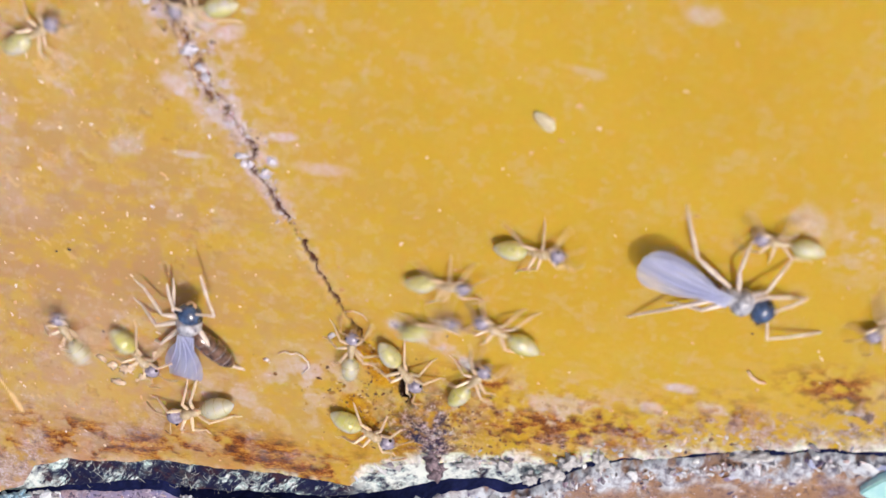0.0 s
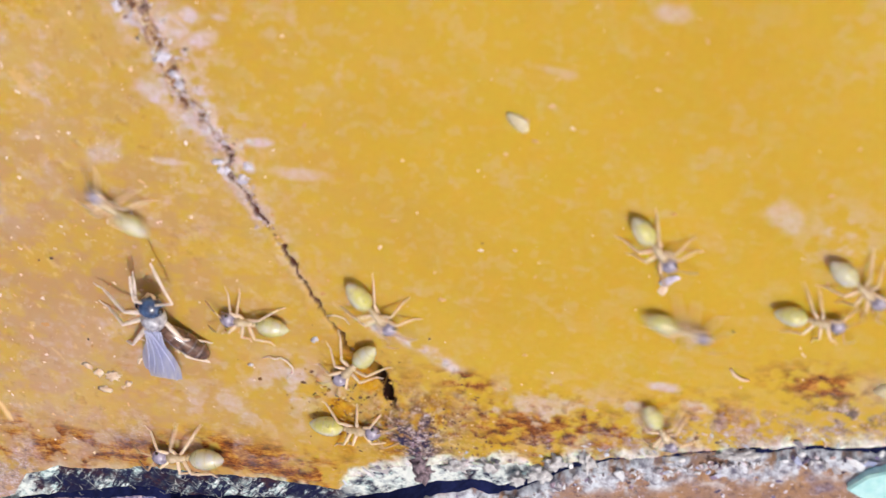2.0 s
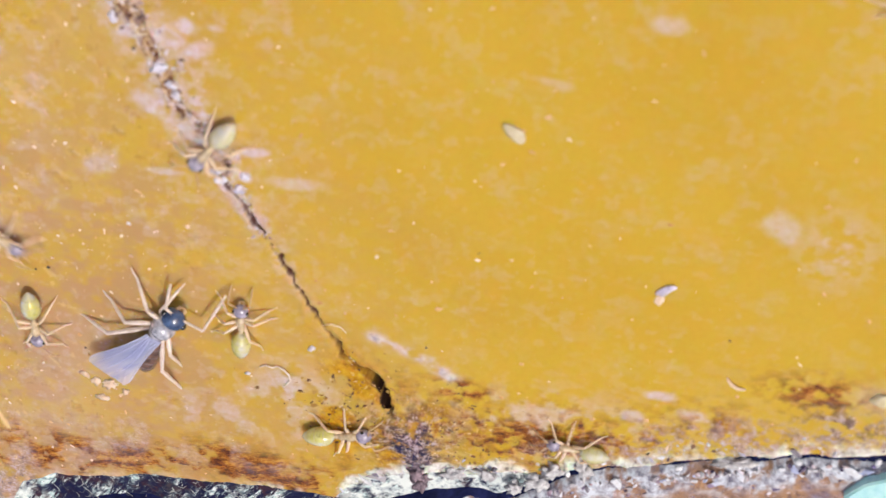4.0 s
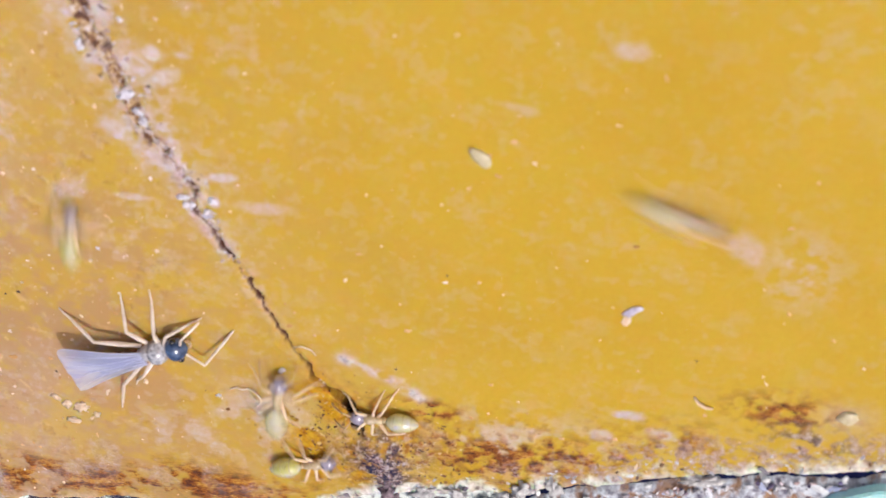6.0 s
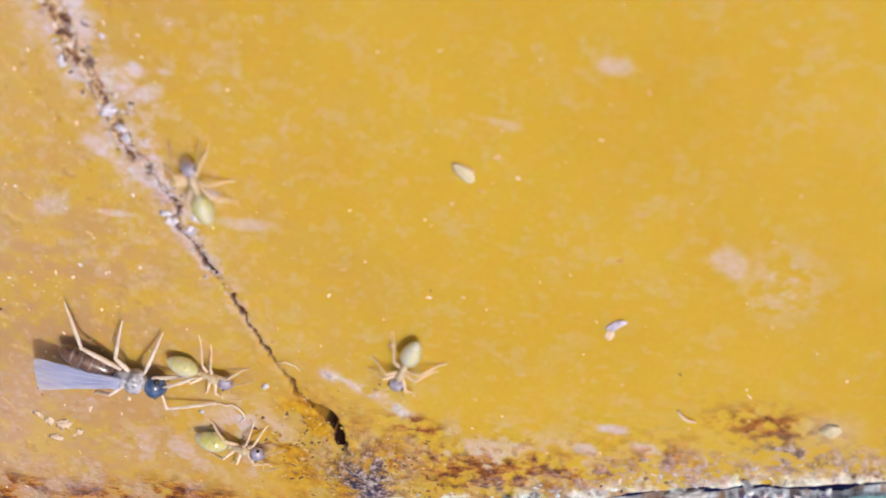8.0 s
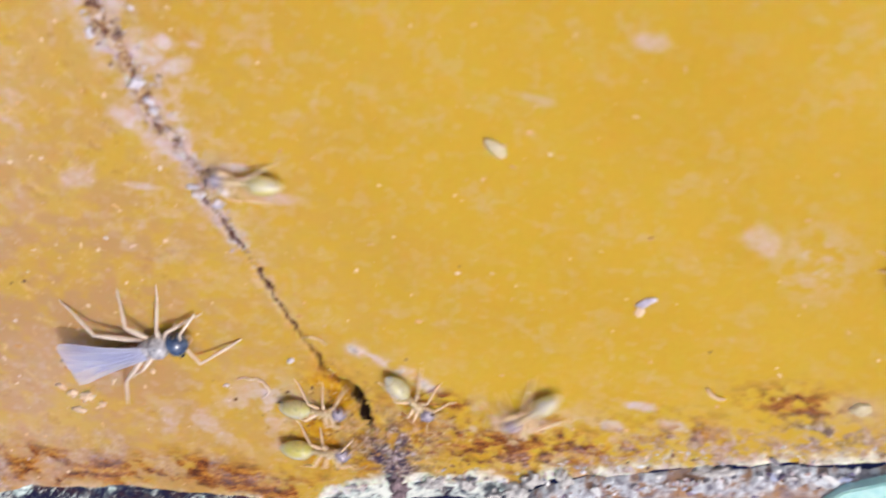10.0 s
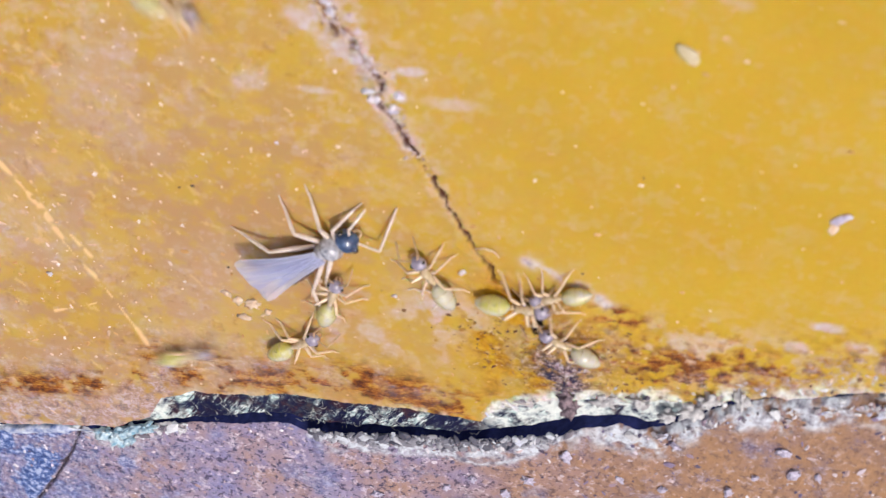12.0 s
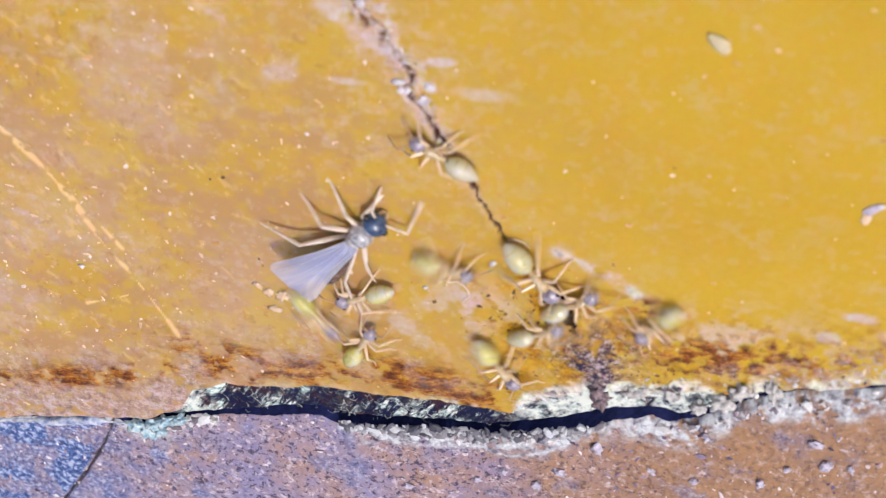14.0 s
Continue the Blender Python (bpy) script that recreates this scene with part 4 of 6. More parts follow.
    made = bmesh.ops.extrude_face_region(bm, geom=bm.faces[:])
    for v in made["geom"]:
        if isinstance(v, bmesh.types.BMVert):
            v.co.z -= 0.42 * MM
    bmesh.ops.bevel(bm, geom=bm.edges[:], offset=0.05 * MM, segments=2, affect="EDGES")
    bmesh.ops.recalc_face_normals(bm, faces=bm.faces[:])
    tagged(link_mesh("plastic_shard", bm, AQUA, smooth_shade=False), "pale aqua plastic shard lying on the rough floor", "shard")


loose_bits()


# ---- ants ----
def lump(profile, squash=1.0, segs=14, bend=0.0, z0=0.0):
    """A body lump: rings (x, radius), millimetres, along x."""
    bm = bmesh.new()
    rings = []
    for x, r in profile:
        zc = z0 + bend * x * x
        rings.append([bm.verts.new(Vector((x, r * math.cos(2 * math.pi * k / segs), zc + r * squash * math.sin(2 * math.pi * k / segs))) * MM) for k in range(segs)])
    for r0, r1 in zip(rings, rings[1:]):
        for k in range(segs):
            bm.faces.new((r0[k], r1[k], r1[(k + 1) % segs], r0[(k + 1) % segs]))
    bm.faces.new(rings[0])
    bm.faces.new(rings[-1][::-1])
    bmesh.ops.recalc_face_normals(bm, faces=bm.faces[:])
    return bm


def ellipse(x0, x1, r, n=9, tail=1.0, nose=1.0):
    out = []
    for k in range(n + 1):
        u = k / n
        s = math.sin(math.pi * min(max(u, 0.02), 0.98))
        out.append((x0 + (x1 - x0) * (1 - math.cos(math.pi * u)) / 2, r * (s ** (tail if u < 0.5 else nose))))
    return out


def mirror(bm):
    for v in bm.verts:
        v.co.y = -v.co.y
    bmesh.ops.reverse_faces(bm, faces=bm.faces[:])
    return bm


def leg(root, mat, hip, knee, ankle, toe, thick):
    """One leg of a thigh, a straight shin and a thin foot; places in the body's space, millimetres."""
    h, k, a, t = (Vector(p) for p in (hip, knee, ankle, toe))
    k, a, t = k - h, a - h, t - h
    thigh = tube(bmesh.new(), [(0, 0, 0), k * 0.16, k * 0.45, k * 0.8, k], [thick * w for w in (0.95, 1.0, 1.2, 0.95, 0.72)], 7)
    ob = part("leg", thigh, mat, root)
    ob.location = h * MM
    part("shin", tube(bmesh.new(), [k - (a - k) * 0.03, k + (a - k) * 0.25, k + (a - k) * 0.7, a], [thick * w for w in (0.74, 0.86, 0.72, 0.52)], 6), mat, ob)
    mid = (a + t) / 2 + Vector((0, 0, 0.02))
    part("foot", tube(bmesh.new(), [a, mid, t], [thick * w for w in (0.50, 0.40, 0.22)], 5), mat, ob)
    return ob


def elbowed_antenna(root, mat, base, elbow, tip, thick):
    """A straight scape, then a thicker whip bent at the elbow."""
    b, e, t = (Vector(p) for p in (base, elbow, tip))
    e, t = e - b, t - b
    ob = part("antenna", tube(bmesh.new(), [(0, 0, 0), e * 0.5, e], [thick * 0.8, thick * 0.9, thick], 6), mat, root)
    ob.location = b * MM
    part("whip", tube(bmesh.new(), [e, e + (t - e) * 0.35 + Vector((0, 0, 0.03)), e + (t - e) * 0.75 + Vector((0, 0, 0.02)), t], [thick * 0.9, thick * 1.0, thick * 1.25, thick * 0.7], 6), mat, ob)
    return ob


def ball(x, y, z, r):
    bm = bmesh.new()
    bmesh.ops.create_icosphere(bm, subdivisions=2, radius=r * MM)
    bmesh.ops.translate(bm, verts=bm.verts[:], vec=Vector((x, y, z)) * MM)
    return bm


# hip, knee, ankle and toe of the left legs: fore, middle, hind
WORKER_LEGS = (((0.34, 0.09, 0.28), (0.62, 0.44, 0.50), (0.92, 0.84, 0.06), (1.08, 1.02, 0.005)),
               ((0.18, 0.10, 0.28), (0.20, 0.54, 0.52), (0.10, 1.02, 0.06), (0.06, 1.26, 0.005)),
               ((0.02, 0.09, 0.28), (-0.32, 0.48, 0.52), (-0.78, 0.88, 0.06), (-0.98, 1.06, 0.005)))


def worker_ant():
    root = new("worker_ant")
    root.empty_display_size = 0.5 * MM
    gaster = part("gaster", lump([(-1.36, 0.02), (-1.33, 0.07), (-1.24, 0.16), (-1.09, 0.25), (-0.92, 0.31), (-0.74, 0.335), (-0.58, 0.32), (-0.44, 0.26), (-0.34, 0.17), (-0.27, 0.07)], 0.93, 20, z0=0.36), GASTER, root, "swollen glassy yellow-grey abdomen")
    for x, r in ((-0.56, 0.313), (-0.86, 0.319), (-1.12, 0.232)):
        part("band", lump([(x - 0.018, r * 0.975), (x, r * 1.015), (x + 0.012, r * 1.01), (x + 0.02, r * 0.97)], 0.93, 20, z0=0.36), BAND, gaster)
    part("waist", lump([(-0.30, 0.04), (-0.25, 0.06), (-0.21, 0.10), (-0.16, 0.07), (-0.12, 0.05)], 1.35, 10, z0=0.32), THORAX, root)
    part("thorax", lump([(-0.17, 0.03), (-0.13, 0.10), (-0.03, 0.13), (0.06, 0.115), (0.12, 0.12), (0.22, 0.165), (0.33, 0.17), (0.42, 0.12), (0.49, 0.06)], 1.08, 14, z0=0.35), THORAX, root, "pale amber-grey thorax")
    head = part("head", lump([(0.45, 0.07), (0.48, 0.17), (0.55, 0.235), (0.65, 0.26), (0.76, 0.245), (0.86, 0.18), (0.93, 0.09), (0.95, 0.04)], 0.80, 16, z0=0.35), HEAD, root, "glossy lilac-grey head")
    for s in (1, -1):
        part("eye", ball(0.70, 0.225 * s, 0.43, 0.058), EYE, head)
        part("mandible", tube(bmesh.new(), [(0.90, 0.08 * s, 0.29), (0.99, 0.07 * s, 0.26), (1.03, 0.01 * s, 0.25)], [0.04, 0.034, 0.014]), FEELER, head)
        elbowed_antenna(root, FEELER, (0.86, 0.09 * s, 0.43), (1.06, 0.40 * s, 0.56), (1.50, 0.46 * s, 0.16), 0.028)
        for points in WORKER_LEGS:
            leg(root, LIMB, *[(x, y * s * 0.92, z) for x, y, z in points], 0.050)
    return tagged(root, "small worker ant with grey head and glassy yellow abdomen", "ant", "worker ants")


def wing_point(u, v, length, width, lift, tip_at, skew):
    """u runs from the hinge to the tip, v from the straight leading edge (y = 0) inwards; tip_at, skew: where and how the end rounds off."""
    w = width * (0.20 + 0.80 * math.sin(math.pi / 2 * min(u / 0.86, 1)) ** 1.0)
    tip = max(0.0, (u - tip_at) / (1 - tip_at))
    lead = skew * w * (1 - math.sqrt(1 - 0.96 * tip ** 2))
    w *= math.sqrt(1 - 0.96 * tip ** 2)
    z = lift * u + 0.035 * math.sin(v * 9 + u * 6) * u + 0.07 * math.sin(math.pi * v) * (0.3 + u)
    return Vector((-length * u, -lead - w * v - 0.10 * length * u * (1 - u) * (1 - v), z))


def wing(name, shape, side, root, place_at):
    """One long membrane from its hinge back along -x, with its veins."""
    bm = bmesh.new()
    rows = [[bm.verts.new(wing_point(i / 18, j / 7, *shape) * MM) for j in range(8)] for i in range(19)]
    for r0, r1 in zip(rows, rows[1:]):
        for k in range(7):
            bm.faces.new((r0[k], r0[k + 1], r1[k + 1], r1[k]))
    bmesh.ops.solidify(bm, geom=bm.faces[:], thickness=0.005 * MM)
    ob = part(name, bm if side > 0 else mirror(bm), WING, root, "milky translucent wing")
    ob.location = place_at
    for v0, v1, end in ((0.02, 0.01, 0.98), (0.25, 0.20, 0.90), (0.50, 0.48, 0.84), (0.72, 0.80, 0.74)):
        line = [wing_point(u * end, v0 + (v1 - v0) * u, *shape) + Vector((0, 0, 0.006)) for u in (0.02, 0.2, 0.4, 0.6, 0.8, 1.0)]
        bm = tube(bmesh.new(), line, [0.022, 0.018, 0.015, 0.012, 0.010, 0.006], 5)
        part("vein", bm if side > 0 else mirror(bm), VEIN, ob)
    return ob


# hip, knee, ankle and toe: left fore, middle, hind; right fore, middle, hind
QUEEN_LEGS = (((0.55, 0.20, 0.32), (0.82, 0.78, 0.62), (1.04, 1.64, 0.10), (1.12, 1.98, 0.01)),
              ((0.25, 0.24, 0.32), (-0.14, 0.98, 0.60), (-0.20, 1.66, 0.12), (-0.17, 2.02, 0.01)),
              ((-0.02, 0.22, 0.32), (-1.22, 0.94, 0.58), (-1.84, 1.74, 0.12), (-2.04, 2.07, 0.01)),
              ((0.55, -0.18, 0.30), (1.02, 0.46, 0.46), (1.86, 0.52, 0.10), (2.20, 0.54, 0.01)),
              ((0.25, -0.24, 0.32), (-0.30, -0.80, 0.52), (-0.86, -1.30, 0.12), (-1.04, -1.56, 0.01)),
              ((-0.02, -0.22, 0.32), (-1.16, -0.96, 0.56), (-1.90, -1.96, 0.12), (-2.10, -2.26, 0.01)))


def queen_ant(label, breadth, end):
    """breadth: of each forewing, millimetres; end: how its tip rounds off."""
    root = new("winged_queen_ant")
    root.empty_display_size = 0.5 * MM
    gaster = part("gaster", lump(ellipse(-1.95, -0.16, 0.36, 14, 0.75, 0.62), 0.88, 20, z0=0.37), QUEEN_GASTER, root, "glossy dark grey-brown banded abdomen")
    for x in (-0.58, -0.92, -1.24, -1.54):
        r = 0.36 * max(0.0, 1 - ((x + 1.05) / 0.92) ** 2) ** 0.36
        part("band", lump([(x - 0.05, r * 0.97), (x - 0.02, r * 1.015), (x + 0.02, r * 1.01), (x + 0.035, r * 0.97)], 0.88, 20, z0=0.37), BAND_DARK, gaster)
    part("waist", lump([(-0.26, 0.07), (-0.20, 0.12), (-0.14, 0.15), (-0.06, 0.10), (0.0, 0.09)], 1.3, 10, z0=0.36), QUEEN_THORAX, root)
    thorax = part("thorax", lump([(-0.12, 0.08), (-0.06, 0.20), (0.08, 0.27), (0.20, 0.27), (0.26, 0.33), (0.40, 0.40), (0.56, 0.395), (0.69, 0.31), (0.79, 0.16), (0.83, 0.08)], 0.96, 18, z0=0.42), QUEEN_THORAX, root, "mottled pale grey thorax")
    part("back_plate", lump([(0.24, 0.10), (0.30, 0.24), (0.44, 0.30), (0.60, 0.28), (0.72, 0.16), (0.76, 0.05)], 0.52, 16, z0=0.67), QUEEN_PLATE, thorax, "mottled glossy grey back plate")
    head = part("head", lump([(0.80, 0.12), (0.83, 0.27), (0.92, 0.37), (1.04, 0.41), (1.18, 0.395), (1.31, 0.31), (1.41, 0.18), (1.46, 0.08)], 0.86, 18, z0=0.42), QUEEN_HEAD, root, "glossy blue-black head")
    for s in (1, -1):
        part("eye", ball(1.14, 0.34 * s, 0.50, 0.115), EYE, head)
        part("mandible", tube(bmesh.new(), [(1.36, 0.12 * s, 0.30), (1.48, 0.10 * s, 0.26), (1.55, 0.01 * s, 0.25)], [0.06, 0.05, 0.02]), FEELER, head)
        wing("forewing", (2.68, breadth, 0.06, *end), s, root, Vector((0.14, 0.24 * s, 0.68 + 0.03 * s)) * MM)
        wing("hindwing", (2.0, breadth * 0.65, 0.02, *end), s, root, Vector((0.04, 0.22 * s, 0.62 + 0.02 * s)) * MM)
    elbowed_antenna(root, QUEEN_LIMB, (1.32, 0.14, 0.50), (1.50, 0.42, 0.60), (2.10, 0.70, 0.20), 0.042)
    elbowed_antenna(root, QUEEN_LIMB, (1.32, -0.14, 0.48), (1.60, -0.82, 0.46), (2.95, -0.28, 0.04), 0.042)
    for points in QUEEN_LEGS:
        leg(root, QUEEN_LIMB, *points, 0.070)
    return tagged(root, label, "winged ant")


def place(t, x, y, turn, down=0, nose=0, lift=0.0, roll=0):
    """A row for walk(): seconds, millimetres, the way it heads in degrees; down: inside the nest hole."""
    if down:
        return t, pose(x * MM, y * MM, -2.2 * MM, 0, 70, turn)
    return t, pose(x * MM, y * MM, lift * MM, roll, -nose, turn)


def gait(thing, rows, stride, swing):
    """Swing the six legs in two tripods, by the way the thing has gone."""
    legs = [c for c in thing.children if c.name.startswith("leg")]
    ts = np.array([r[0] for r in rows])
    px_, py_, ang = (np.array([r[k] for r in rows]) for k in (1, 2, 3))
    at = np.arange(0, 14.01, 0.125)
    x, y, a = np.interp(at, ts, px_), np.interp(at, ts, py_), np.interp(at, ts, ang)
    gone = np.concatenate([[0], np.cumsum(np.hypot(np.diff(x), np.diff(y)) + np.abs(np.diff(a)) * 0.008 + 0.03)])
    for k, leg in enumerate(legs):
        side = 1 if leg.location.y > 0 else -1
        phase = math.pi * ((k % 3 + (side < 0)) % 2)
        home = leg.location.copy()
        walk(leg, [(t, Matrix.Translation(home) @ pose(0, 0, 0, 0, 0, side * swing * math.sin(2 * math.pi * g / stride + phase + 0.4 * k))) for t, g in zip(at, gone)])
    for k, feeler in enumerate(c for c in thing.children if c.name.startswith("antenna")):
        home = feeler.location.copy()
        walk(feeler, [(t, Matrix.Translation(home) @ pose(0, 0, 0, 0, 0, 14 * math.sin(5.1 * t + 2 * k + gone[5]))) for t in at[::3]] + [(14.0, Matrix.Translation(home))])


queen = queen_ant("winged queen ant with milky wings hauled by small workers", 1.16, (0.87, 0.10))
rival = queen_ant("winged queen ant with milky wings walking among workers", 1.15, (0.76, 0.46))
ant = worker_ant()
colony = [ant] + [copy_thing(ant, Matrix()) for _ in range(18)]
for one, size in zip(colony, (0.98, 1.08, 0.92, 0.84, 0.88, 0.92, 0.90, 0.84, 0.88, 0.86, 0.84, 0.90, 0.94, 0.86, 0.90, 0.94, 0.92, 0.86, 0.94)):
    one.scale = (size, size, size)


def motions():
    queen_rows = [
        [0.0, -8.02, -1.85, 78, 0, 20, 0.14, -4],
        [0.5, -7.85, -1.43, 82, 0, 20, 0.14, -4],
        [1.0, -8.33, -1.55, 71, 0, 18, 0.13, -4],
        [1.5, -8.47, -1.63, 80, 0, 18, 0.13, -4],
        [2.0, -8.52, -1.49, 87, 0, 18, 0.13, -4],
        [2.5, -9.16, -1.62, 84, 0, 18, 0.13, -4],
        [5.0, -7.92, -1.48, 34, 0, 0, 0.00, 0],
        [5.5, -7.84, -1.05, 32, 0, 0, 0.00, 0],
        [6.0, -7.92, -1.42, 19, 0, 0, 0.00, 0],
        [6.5, -8.11, -1.22, 24, 0, 0, 0.00, 0],
        [7.0, -7.79, -1.18, 3, 0, 0, 0.00, 2],
        [7.5, -8.10, -1.54, -12, 0, 0, 0.10, 6],
        [10.0, -8.17, -1.66, 19, 0, 0, 0.00, 0],
        [10.5, -8.40, -1.56, 33, 0, 0, 0.00, 0],
        [11.0, -8.63, -2.05, 20, 0, -8, 0.00, 0],
        [11.5, -7.58, -1.52, 40, 0, 0, 0.00, 0],
        [12.0, -7.94, -1.47, 37, 0, 0, 0.00, 0],
        [12.5, -8.66, -2.04, 41, 0, -4, 0.00, 0],
        [13.0, -8.02, -1.96, 37, 0, -6, 0.00, 0],
        [13.5, -7.44, -1.62, 35, 0, 0, 0.00, 0],
        [14.0, -7.93, -1.40, 46, 0, -4, 0.00, 0],
    ]
    rival_rows = [
        [0.0, 7.45, 2.28, -20, 0],
        [0.5, 7.50, 2.50, 12, 0],
        [1.0, 7.98, 2.40, 2, 0],
        [1.5, 11.65, 1.10, 8, 0],
        [2.1, 17.50, 0.60, 2, 0],
        [3.5, 24.00, 2.00, 12, 0],
        [14.0, 28.00, 4.00, 12, 0],
    ]
    # seconds, and degrees: the abdomen's bend, the wings' swing to one side, the spread of each
    queen_bend = (
        (0.0, 48, 0, 7),
        (0.5, 55, 0, 7),
        (1.0, 38, -3, 7),
        (1.5, 45, 0, 7),
        (2.0, 50, 0, 7),
        (2.5, 42, 0, 7),
        (5.0, 16, -5, 15),
        (5.5, 16, -5, 15),
        (6.0, 16, 0, 15),
        (6.5, 16, 0, 15),
        (7.0, -12, 8, 13),
        (7.5, -16, 14, 12),
        (10.0, 16, 0, 15),
        (10.5, 16, 0, 15),
        (11.0, 16, 0, 15),
        (11.5, 16, 0, 15),
        (12.0, 12, -5, 15),
        (12.5, 16, -5, 15),
        (13.0, 16, -5, 15),
        (13.5, 12, -5, 15),
        (14.0, 16, -5, 15),
    )
    rival_bend = ((0.0, 8, -2, 6), (0.5, -30, 5, 12), (1.0, -12, 2, 6), (1.5, -16, 4, 11), (14.0, -10, 0, 7))
